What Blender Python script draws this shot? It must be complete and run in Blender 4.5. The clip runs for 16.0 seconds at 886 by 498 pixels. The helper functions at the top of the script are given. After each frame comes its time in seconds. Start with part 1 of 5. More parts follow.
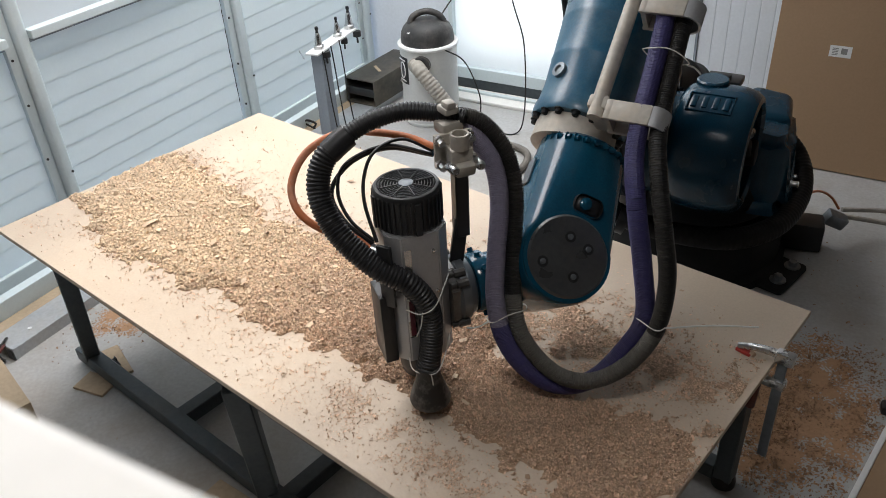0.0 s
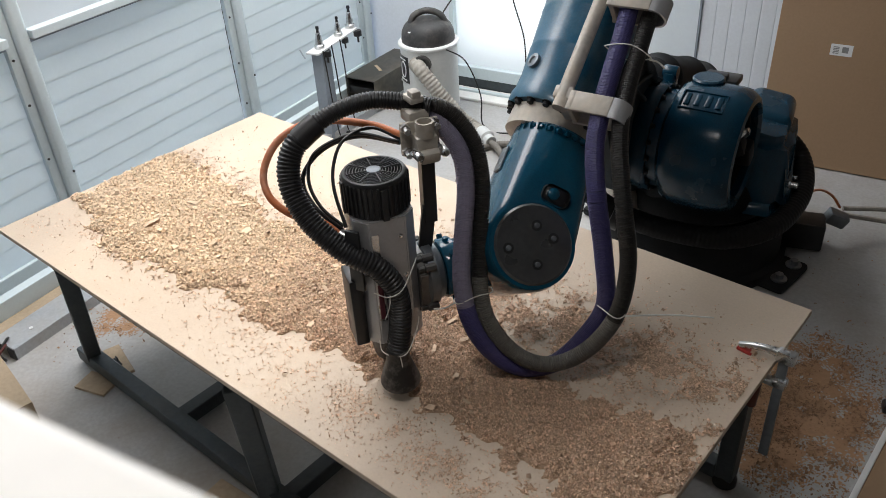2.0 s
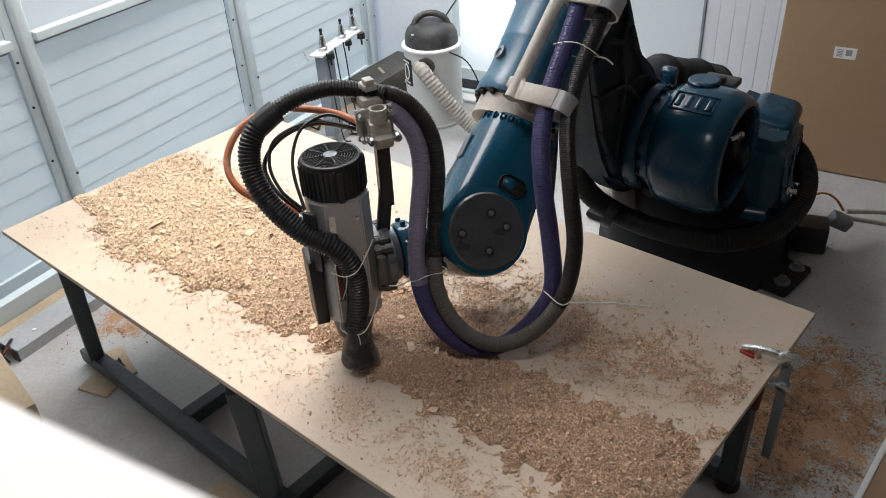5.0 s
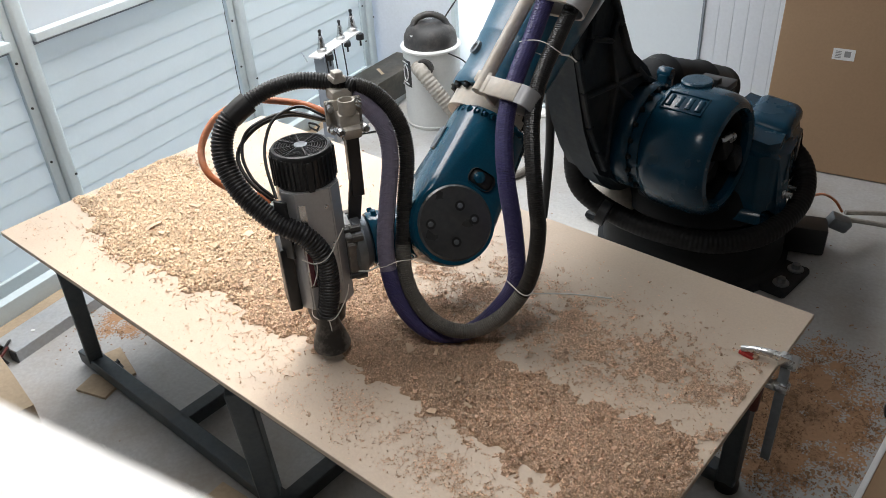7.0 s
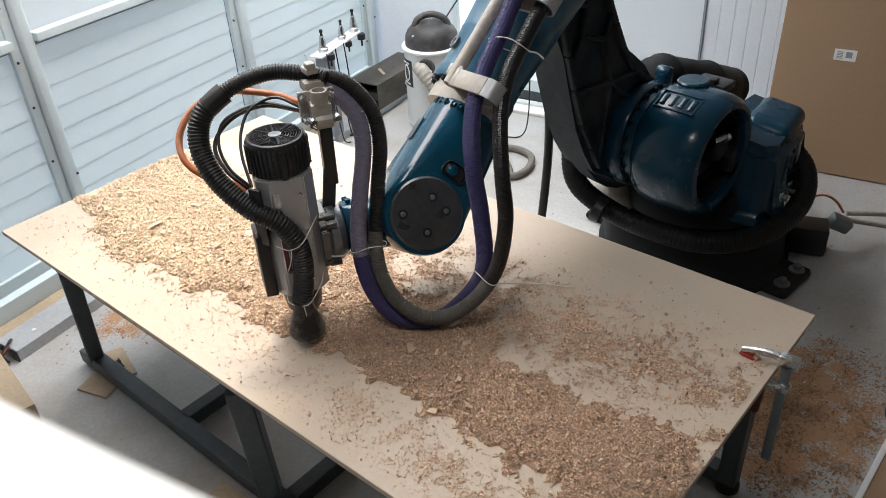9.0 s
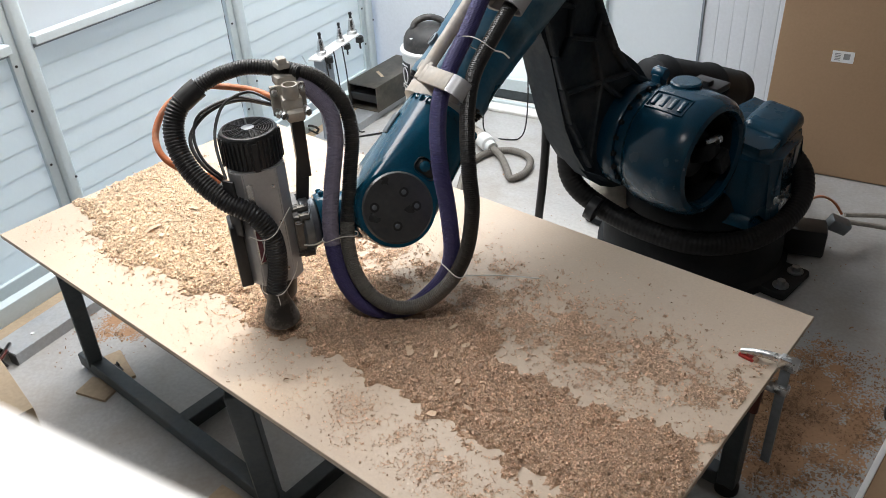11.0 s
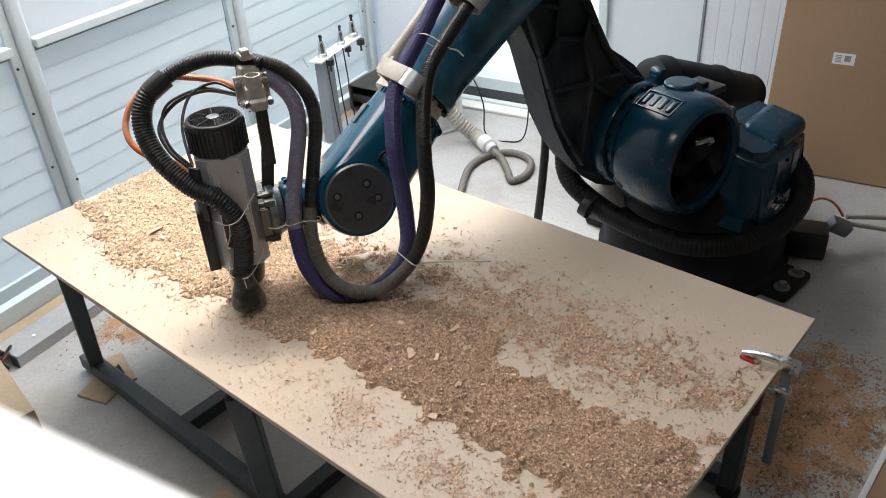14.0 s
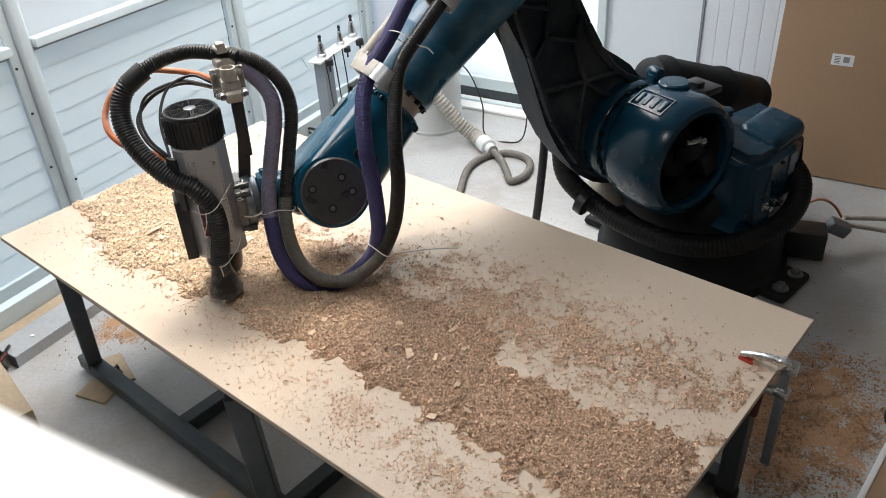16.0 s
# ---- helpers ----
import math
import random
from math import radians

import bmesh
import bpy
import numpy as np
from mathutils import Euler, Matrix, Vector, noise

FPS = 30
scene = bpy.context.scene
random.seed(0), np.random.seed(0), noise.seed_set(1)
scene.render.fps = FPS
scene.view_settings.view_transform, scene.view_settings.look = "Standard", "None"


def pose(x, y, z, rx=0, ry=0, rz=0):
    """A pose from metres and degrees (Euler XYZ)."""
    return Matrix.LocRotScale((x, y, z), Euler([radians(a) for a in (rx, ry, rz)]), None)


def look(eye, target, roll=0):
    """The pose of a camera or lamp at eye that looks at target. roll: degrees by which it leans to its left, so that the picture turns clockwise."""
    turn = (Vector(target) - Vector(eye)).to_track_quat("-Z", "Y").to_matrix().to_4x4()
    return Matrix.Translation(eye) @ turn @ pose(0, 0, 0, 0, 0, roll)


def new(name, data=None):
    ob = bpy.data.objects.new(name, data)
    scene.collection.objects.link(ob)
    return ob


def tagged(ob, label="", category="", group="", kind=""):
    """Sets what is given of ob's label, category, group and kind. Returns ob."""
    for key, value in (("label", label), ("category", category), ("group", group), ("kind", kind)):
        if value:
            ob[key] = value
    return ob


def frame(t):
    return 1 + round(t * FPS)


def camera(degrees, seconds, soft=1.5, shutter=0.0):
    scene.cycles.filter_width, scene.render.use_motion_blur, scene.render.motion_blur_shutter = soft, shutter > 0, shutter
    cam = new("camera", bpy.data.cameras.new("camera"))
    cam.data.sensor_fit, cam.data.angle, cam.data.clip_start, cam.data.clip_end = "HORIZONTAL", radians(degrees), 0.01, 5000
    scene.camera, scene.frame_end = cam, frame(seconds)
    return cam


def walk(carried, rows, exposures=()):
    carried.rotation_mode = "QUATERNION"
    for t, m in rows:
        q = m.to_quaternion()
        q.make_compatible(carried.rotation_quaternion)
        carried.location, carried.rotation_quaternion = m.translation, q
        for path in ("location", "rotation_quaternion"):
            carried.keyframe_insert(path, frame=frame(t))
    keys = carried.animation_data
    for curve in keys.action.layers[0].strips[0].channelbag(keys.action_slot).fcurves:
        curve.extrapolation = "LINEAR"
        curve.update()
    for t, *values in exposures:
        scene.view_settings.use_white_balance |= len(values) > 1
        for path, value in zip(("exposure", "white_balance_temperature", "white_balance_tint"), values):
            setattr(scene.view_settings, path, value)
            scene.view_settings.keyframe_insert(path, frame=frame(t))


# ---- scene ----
LENS = 57.03
TABLE_Z = 0.73
cam = camera(LENS, 16.0, soft=0.5)
cam.data.dof.use_dof = True
cam.data.dof.focus_distance, cam.data.dof.aperture_fstop = 2.8, 12.5
walk(cam, [
    (0, pose(2.919, -0.825, 2.226, 56.376, 2.983, 40.040)),
    (0.5, pose(2.919, -0.825, 2.226, 56.397, 2.989, 40.128)),
    (1, pose(2.919, -0.825, 2.226, 56.433, 3.052, 40.079)),
    (1.5, pose(2.919, -0.825, 2.226, 56.361, 3.064, 40.132)),
    (2, pose(2.919, -0.825, 2.226, 56.325, 3.079, 40.055)),
    (2.5, pose(2.919, -0.825, 2.226, 56.341, 3.032, 39.967)),
    (3, pose(2.919, -0.825, 2.226, 56.449, 3.034, 40.137)),
    (3.5, pose(2.919, -0.825, 2.226, 56.522, 3.057, 40.260)),
    (4, pose(2.919, -0.825, 2.226, 56.519, 3.071, 40.293)),
    (6.5, pose(2.919, -0.825, 2.226, 56.497, 3.145, 40.241)),
    (7, pose(2.919, -0.825, 2.226, 56.579, 3.050, 40.227)),
    (7.5, pose(2.919, -0.825, 2.226, 56.550, 3.026, 40.300)),
    (8, pose(2.919, -0.825, 2.226, 56.519, 3.118, 40.315)),
    (8.5, pose(2.919, -0.825, 2.226, 56.615, 3.054, 40.348)),
    (9, pose(2.919, -0.825, 2.226, 56.586, 3.003, 40.339)),
    (11.5, pose(2.919, -0.825, 2.226, 56.786, 3.102, 40.195)),
    (12, pose(2.919, -0.825, 2.226, 56.785, 3.172, 40.346)),
    (12.5, pose(2.919, -0.825, 2.226, 56.908, 3.134, 40.261)),
    (13, pose(2.919, -0.825, 2.226, 56.934, 3.126, 40.364)),
    (13.5, pose(2.919, -0.825, 2.226, 56.911, 3.130, 40.228)),
    (14, pose(2.919, -0.825, 2.226, 56.909, 3.142, 40.228)),
    (14.5, pose(2.919, -0.825, 2.226, 56.969, 3.144, 40.242)),
    (15, pose(2.919, -0.825, 2.226, 56.950, 3.096, 40.273)),
    (15.5, pose(2.919, -0.825, 2.226, 56.958, 3.073, 40.156)),
    (16, pose(2.919, -0.825, 2.226, 56.938, 3.033, 40.207)),
], exposures=[(0, 0.68), (8, 0.98), (16, 1.06)])

# ---- world and light ----
world = bpy.data.worlds.new("world")
scene.world = world
world.use_nodes = True
sky = world.node_tree.nodes.new("ShaderNodeTexSky")
sky.sky_type = "NISHITA"
sky.sun_disc = False
sky.sun_elevation, sky.sun_rotation = radians(48), radians(290)
bg = world.node_tree.nodes["Background"]
world.node_tree.links.new(sky.outputs[0], bg.inputs[0])
bg.inputs[1].default_value = 0.15


def area_lamp(name, m, sx, sy, power, colour):
    d = bpy.data.lights.new(name, "AREA")
    d.shape, d.size, d.size_y, d.energy, d.color = "RECTANGLE", sx, sy, power, colour
    ob = new(name, d)
    ob.matrix_basis = m
    return ob


ROOM = pose(0, 0, 0, 0, 0, 10)          # the shed stands ten degrees off the table
XW, YB, XE, YS, CEIL = -0.66, 3.36, 5.2, -3.2, 3.3   # west, north, east, south walls and roof
SUN = Vector((-0.36, 0.26, 0.9)).normalized()
sun = bpy.data.lights.new("sun", "SUN")
sun.energy, sun.angle, sun.color = 0.6, radians(5), (1.0, 0.90, 0.74)
sun_ob = new("sun", sun)
sun_ob.matrix_basis = look(SUN * 20, (0, 0, 0))
sky.sun_elevation, sky.sun_rotation = math.asin(SUN.z), math.atan2(SUN.x, SUN.y)
area_lamp("skylight_daylight", ROOM @ pose(0.02, 1.5, CEIL + 0.14), 1.2, 3.5, 70, (1.0, 0.965, 0.92))
# lamp added at an unseen roof opening to whiten the near shelf
area_lamp("roof_window_daylight", ROOM @ pose(2.20, -0.84, CEIL + 0.13), 0.44, 0.44, 9, (1.0, 0.97, 0.93))
area_lamp("door_sheet_daylight", ROOM @ look((0.5, YB - 0.02, 1.7), (0.5, 0, 1.2)), 0.98, 2.9, 16, (0.95, 0.98, 1.0))

# ---- materials ----
def mat(name, base, rough=0.5, metal=0.0, var=0.12, scale=6.0, bump=0.0, fine=60.0, spec=0.5, dirt=None, dirt_amt=0.0, rand=0.0, coat=0.0, dirt_scale=3.0, piece=False):
    m = bpy.data.materials.new(name)
    m.use_nodes = True
    nt = m.node_tree
    b = nt.nodes["Principled BSDF"]
    N, L = nt.nodes.new, nt.links.new
    co = N("ShaderNodeTexCoord")
    n1, n2 = N("ShaderNodeTexNoise"), N("ShaderNodeTexNoise")
    n1.inputs["Scale"].default_value, n1.inputs["Detail"].default_value = scale, 5
    n2.inputs["Scale"].default_value, n2.inputs["Detail"].default_value = fine, 3
    L(co.outputs["Object"], n1.inputs["Vector"])
    L(co.outputs["Object"], n2.inputs["Vector"])
    mix = N("ShaderNodeMath")
    mix.operation = "ADD"
    L(n1.outputs["Fac"], mix.inputs[0])
    L(n2.outputs["Fac"], mix.inputs[1])
    r = N("ShaderNodeMapRange")
    r.inputs[1].default_value, r.inputs[2].default_value = 0.65, 1.35
    r.inputs[3].default_value, r.inputs[4].default_value = 1 - var, 1 + var
    L(mix.outputs[0], r.inputs[0])
    hsv = N("ShaderNodeHueSaturation")
    hsv.inputs["Color"].default_value = (*base, 1)
    val = r.outputs[0]
    if rand:
        oi = N("ShaderNodeNewGeometry")
        rr = N("ShaderNodeMapRange")
        rr.inputs[3].default_value, rr.inputs[4].default_value = 1 - rand, 1 + rand
        L(oi.outputs["Random Per Island"], rr.inputs[0])
        mu = N("ShaderNodeMath")
        mu.operation = "MULTIPLY"
        L(val, mu.inputs[0])
        L(rr.outputs[0], mu.inputs[1])
        val = mu.outputs[0]
    L(val, hsv.inputs["Value"])
    out = hsv.outputs[0]
    if dirt:
        n3 = N("ShaderNodeTexNoise")
        n3.inputs["Scale"].default_value, n3.inputs["Detail"].default_value, n3.inputs["Roughness"].default_value = dirt_scale, 8, 0.7
        L(co.outputs["Object"], n3.inputs["Vector"])
        r3 = N("ShaderNodeMapRange")
        r3.inputs[1].default_value, r3.inputs[2].default_value = 0.46, 0.68
        r3.inputs[4].default_value = dirt_amt
        L(n3.outputs["Fac"], r3.inputs[0])
        mx = N("ShaderNodeMix")
        mx.data_type = "RGBA"
        fac = r3.outputs[0]
        if piece:
            inf, ra, mu2 = N("ShaderNodeObjectInfo"), N("ShaderNodeMapRange"), N("ShaderNodeMath")
            ra.inputs[3].default_value, ra.inputs[4].default_value = 0.25, 0.75
            L(inf.outputs["Random"], ra.inputs[0])
            mu2.operation = "MAXIMUM"
            L(fac, mu2.inputs[0])
            mu2.inputs[1].default_value = 0.0
            mu3 = N("ShaderNodeMath")
            mu3.operation = "MULTIPLY"
            L(mu2.outputs[0], mu3.inputs[0])
            L(ra.outputs[0], mu3.inputs[1])
            fac = mu3.outputs[0]
        L(fac, mx.inputs[0])
        L(out, mx.inputs[6])
        mx.inputs[7].default_value = (*dirt, 1)
        out = mx.outputs[2]
    L(out, b.inputs["Base Color"])
    rg = N("ShaderNodeMapRange")
    rg.inputs[1].default_value, rg.inputs[2].default_value = 0.3, 0.7
    rg.inputs[3].default_value, rg.inputs[4].default_value = max(rough - 0.08, 0.02), min(rough + 0.08, 1)
    L(n1.outputs["Fac"], rg.inputs[0])
    L(rg.outputs[0], b.inputs["Roughness"])
    b.inputs["Metallic"].default_value = metal
    b.inputs["Specular IOR Level"].default_value = spec
    b.inputs["Coat Weight"].default_value = coat
    if bump:
        bp = N("ShaderNodeBump")
        bp.inputs["Strength"].default_value, bp.inputs["Distance"].default_value = bump, 0.003
        L(n2.outputs["Fac"], bp.inputs["Height"])
        L(bp.outputs[0], b.inputs["Normal"])
    return m


M_FLOOR = mat("concrete_floor", (0.42, 0.42, 0.415), 0.6, var=0.14, scale=1.5, bump=0.15, dirt=(0.29, 0.24, 0.185), dirt_amt=0.6, dirt_scale=1.6)
M_POST = mat("grey_white_painted_steel", (0.63, 0.71, 0.735), 0.45, var=0.05, scale=2)
M_WALL = mat("white_metal_cladding", (0.74, 0.78, 0.84), 0.5, var=0.05, scale=1.5)
M_CEIL = mat("ceiling_sheet", (0.5, 0.52, 0.54), 0.7, var=0.05)
M_MDF = mat("mdf_sheet", (0.60, 0.485, 0.375), 0.62, var=0.07, scale=1.3, fine=140, bump=0.08, dirt=(0.66, 0.575, 0.48), dirt_amt=0.45, dirt_scale=2.5)
M_FRAME = mat("dark_grey_steel", (0.07, 0.085, 0.095), 0.5, metal=0.3, var=0.2, scale=8, dirt=(0.2, 0.19, 0.17), dirt_amt=0.25)
M_BLUE = mat("blue_paint", (0.003, 0.061, 0.112), 0.17, var=0.25, scale=5, dirt=(0.02, 0.07, 0.11), dirt_amt=0.45, coat=0.1, spec=0.38, bump=0.04, fine=200, dirt_scale=6)
# robot blue darkened for the shade on drum and shoulder; noise adds grime
M_BLUE_SHADED = mat("shaded_grimy_blue_paint", (0.004, 0.038, 0.070), 0.24, var=0.3, scale=5, dirt=(0.014, 0.03, 0.042), dirt_amt=0.6, spec=0.36, bump=0.04, fine=200, dirt_scale=5)
M_BLUE_WORN = mat("worn_dusty_blue_paint", (0.005, 0.082, 0.155), 0.32, var=0.25, scale=5, dirt=(0.11, 0.18, 0.22), dirt_amt=0.65, coat=0.15, bump=0.05, fine=200, dirt_scale=7)
M_DARK = mat("dusty_black_iron", (0.008, 0.010, 0.012), 0.6, spec=0.2, var=0.3, scale=6, dirt=(0.035, 0.032, 0.03), dirt_amt=0.4, bump=0.1)
M_RUBBER = mat("black_rubber", (0.012, 0.012, 0.013), 0.38, var=0.25, scale=12, dirt=(0.03, 0.027, 0.024), dirt_amt=0.35)
M_SUCTION = mat("dusty_black_suction_hose", (0.016, 0.016, 0.018), 0.46, var=0.25, scale=12, dirt=(0.05, 0.048, 0.046), dirt_amt=0.5)
M_DARKHOSE = mat("dull_black_hose_rubber", (0.008, 0.008, 0.0085), 0.55, var=0.25, scale=12, dirt=(0.022, 0.02, 0.018), dirt_amt=0.35, spec=0.25)
M_PURPLE = mat("purple_hose_plastic", (0.055, 0.05, 0.16), 0.5, var=0.2, scale=8, dirt=(0.11, 0.10, 0.17), dirt_amt=0.9, dirt_scale=3, piece=True)
M_PURPLE_DUSTY = mat("dusty_lilac_hose_plastic", (0.23, 0.21, 0.29), 0.6, var=0.2, scale=8, dirt=(0.28, 0.26, 0.28), dirt_amt=0.9, dirt_scale=3, piece=True)
M_RIBBED_DUSTY = mat("dusty_grey_ribbed_plastic", (0.12, 0.115, 0.105), 0.55, var=0.2, scale=8, dirt=(0.3, 0.28, 0.24), dirt_amt=0.9, dirt_scale=3, piece=True)
M_RIBBED = mat("dusty_black_ribbed_plastic", (0.016, 0.016, 0.017), 0.4, var=0.25, scale=12, dirt=(0.2, 0.18, 0.15), dirt_amt=0.9, dirt_scale=2.5, piece=True)
M_ALU = mat("machined_aluminium", (0.44, 0.445, 0.46), 0.42, metal=0.45, var=0.08, scale=5, fine=150)
M_WORN = mat("worn_dark_steel", (0.13, 0.13, 0.13), 0.42, metal=0.8, var=0.3, scale=14, dirt=(0.22, 0.2, 0.17), dirt_amt=0.4)
M_STEEL = mat("bright_steel", (0.6, 0.6, 0.6), 0.28, metal=1.0, var=0.08, scale=20)
M_CAST = mat("dusty_cast_aluminium", (0.46, 0.43, 0.385), 0.6, metal=0.2, var=0.2, scale=18, bump=0.15, dirt=(0.5, 0.42, 0.32), dirt_amt=0.5, dirt_scale=14)
M_BLACK = mat("black_anodised", (0.015, 0.016, 0.018), 0.4, var=0.2, scale=12, dirt=(0.08, 0.07, 0.06), dirt_amt=0.2)
M_COVER = mat("grey_black_cover_plate", (0.10, 0.105, 0.11), 0.32, metal=0.6, var=0.2, scale=12, dirt=(0.12, 0.11, 0.1), dirt_amt=0.35, dirt_scale=9)
M_NOZZLE = mat("scuffed_black_rubber", (0.018, 0.018, 0.018), 0.5, var=0.3, scale=14, dirt=(0.42, 0.4, 0.37), dirt_amt=0.45, dirt_scale=16)
M_ORANGE = mat("orange_cable", (0.62, 0.18, 0.06), 0.55, var=0.12, dirt=(0.72, 0.42, 0.30), dirt_amt=0.7, dirt_scale=9)
M_WHITE = mat("white_plastic", (0.8, 0.8, 0.8), 0.45, var=0.04)
M_CARD = mat("brown_cardboard", (0.36, 0.235, 0.14), 0.75, var=0.06, scale=1.2, fine=90)
M_CHIP_PALE = mat("pale_straw_wood_chips", (0.78, 0.595, 0.41), 0.8, var=0.1, scale=3, rand=0.28)
M_CHIP = mat("wood_chips", (0.655, 0.46, 0.325), 0.8, var=0.12, scale=3, rand=0.38)
M_STRIP = mat("dull_zinc_strip", (0.46, 0.48, 0.50), 0.5, metal=0.35, var=0.15, dirt=(0.36, 0.31, 0.25), dirt_amt=0.4)
M_WOOD = mat("bare_timber", (0.42, 0.325, 0.22), 0.7, var=0.15, scale=5)
M_GREYPL = mat("pale_grey_plastic", (0.62, 0.63, 0.62), 0.4, var=0.06)
M_REDPL = mat("red_plastic", (0.5, 0.05, 0.04), 0.4)
M_MAROON = mat("dark_red_label", (0.12, 0.02, 0.035), 0.4)
M_TAN = mat("tan_wrapped_hose", (0.36, 0.335, 0.295), 0.7, var=0.2, scale=10, bump=0.2)
M_GREYHOSE = mat("grey_brown_hose", (0.17, 0.155, 0.135), 0.6, var=0.2, scale=10)
M_BEAD = mat("white_cord", (0.75, 0.74, 0.7), 0.6)

M_DIMWALL = mat("dim_brown_wall", (0.15, 0.125, 0.10), 0.8, var=0.1, scale=2)
M_SEAM_SHADOW = mat("seam_shadow_grey", (0.25, 0.28, 0.32), 0.6)
M_SILL = mat("white_painted_timber", (0.78, 0.77, 0.74), 0.6, var=0.05)
M_GREYPRINT = mat("grey_print", (0.25, 0.25, 0.25), 0.6)
M_GREYSTEEL = mat("dull_grey_steel", (0.22, 0.24, 0.26), 0.45, metal=0.8, var=0.15, scale=20)
M_REDWOOD = mat("dark_red_wood_grip", (0.10, 0.02, 0.015), 0.4)
M_OLIVE = mat("dark_olive_tin", (0.04, 0.037, 0.03), 0.5, var=0.3, scale=9, dirt=(0.20, 0.17, 0.13), dirt_amt=0.55)
M_LINK = mat("dark_blue_black_casting", (0.016, 0.026, 0.036), 0.65, var=0.3, scale=6, dirt=(0.10, 0.098, 0.092), dirt_amt=0.65, bump=0.1, spec=0.25)
M_DUSTBLACK = mat("dusty_black_plastic", (0.035, 0.035, 0.036), 0.55, var=0.25, scale=10, dirt=(0.2, 0.18, 0.16), dirt_amt=0.5, dirt_scale=7)
M_SAWDUST = mat("sawdust", (0.50, 0.34, 0.23), 0.9, var=0.3, scale=25, fine=220, bump=0.5)
M_FLAKE = mat("pale_wood_flake", (0.72, 0.54, 0.38), 0.75, var=0.1, scale=20, rand=0.2)
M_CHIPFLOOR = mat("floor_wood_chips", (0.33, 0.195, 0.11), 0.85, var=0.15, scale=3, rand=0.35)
LEDGE_A, LEDGE_B = (2.473, -0.731, 1.899), (2.636, -0.697, 1.898)
M_GREYWOOD = mat("grey_painted_board", (0.26, 0.29, 0.33), 0.6, var=0.08)


def translucent(name, colour, share):
    """A thin white sheet that lets daylight through."""
    m = mat(name, colour, 0.5, var=0.03, scale=1.0)
    nt = m.node_tree
    b = nt.nodes["Principled BSDF"]
    tr = nt.nodes.new("ShaderNodeBsdfTranslucent")
    tr.inputs[0].default_value = (*colour, 1)
    mx = nt.nodes.new("ShaderNodeMixShader")
    mx.inputs[0].default_value = share
    nt.links.new(b.outputs[0], mx.inputs[1])
    nt.links.new(tr.outputs[0], mx.inputs[2])
    nt.links.new(mx.outputs[0], nt.nodes["Material Output"].inputs[0])
    return m


M_SIDING = translucent("white_translucent_boarding", (0.865, 0.912, 0.912), 0.5)
M_PANEL2 = translucent("white_translucent_wall_panel", (0.84, 0.87, 0.88), 0.35)
M_PANEL = translucent("white_translucent_sheet", (0.86, 0.88, 0.88), 0.6)


# ---- mesh helpers ----
def finish(name, bm, material, parent=None, label="", smooth=40):
    bmesh.ops.recalc_face_normals(bm, faces=bm.faces)
    me = bpy.data.meshes.new(name)
    if smooth:
        lim = radians(smooth)
        for f in bm.faces:
            f.smooth = True
        for e in bm.edges:
            e.smooth = len(e.link_faces) == 2 and e.calc_face_angle(9) < lim
    bm.to_mesh(me)
    bm.free()
    me.materials.append(material)
    ob = new(name, me)
    if parent:
        ob.parent = parent
    if label:
        ob["label"] = label
    return ob


def part(name, bm, material, parent, label="", smooth=40):
    return finish(name, bm, material, parent, label, smooth)


def thing(name, m, label, category, group="", kind=""):
    ob = new(name)
    ob.empty_display_size = 0.05
    ob.matrix_basis = m
    return tagged(ob, label, category, group, kind)


def box(bm, m, sx, sy, sz, bev=0.0, seg=2):
    """A box centred at m."""
    vs = bmesh.ops.create_cube(bm, size=1, matrix=m @ Matrix.Diagonal((sx, sy, sz, 1)))["verts"]
    if bev:
        es = list({e for v in vs for e in v.link_edges})
        bmesh.ops.bevel(bm, geom=es, offset=bev, segments=seg, affect="EDGES", profile=0.5)
    return bm


def lathe(bm, m, profile, seg=32, squash=(1, 1)):
    """Turns (radius, height) pairs round m's z axis; ends are closed."""
    rings = []
    for r, z in profile:
        rings.append([bm.verts.new(m @ Vector((r * squash[0] * math.cos(2 * math.pi * k / seg), r * squash[1] * math.sin(2 * math.pi * k / seg), z))) for k in range(seg)])
    for a, b in zip(rings, rings[1:]):
        for k in range(seg):
            bm.faces.new((a[k], a[(k + 1) % seg], b[(k + 1) % seg], b[k]))
    bm.faces.new(rings[0])
    bm.faces.new(rings[-1])
    return bm


def rod(bm, a, b, r, seg=12, r2=None):
    a, b = Vector(a), Vector(b)
    m = Matrix.Translation(a) @ (b - a).to_track_quat("Z", "Y").to_matrix().to_4x4()
    return lathe(bm, m, [(r, 0), (r if r2 is None else r2, (b - a).length)], seg)


def beam(bm, a, b, w, h, up=(0, 0, 1), bev=0.004):
    """A box section of w by h from a to b."""
    a, b = Vector(a), Vector(b)
    x = (b - a).normalized()
    y = Vector(up).cross(x)
    y = y.normalized() if y.length > 1e-4 else Vector((0, 1, 0))
    z = x.cross(y)
    m = Matrix((x, y, z)).transposed().to_4x4()
    m.translation = (a + b) / 2
    return box(bm, m, (b - a).length, w, h, bev, 1)


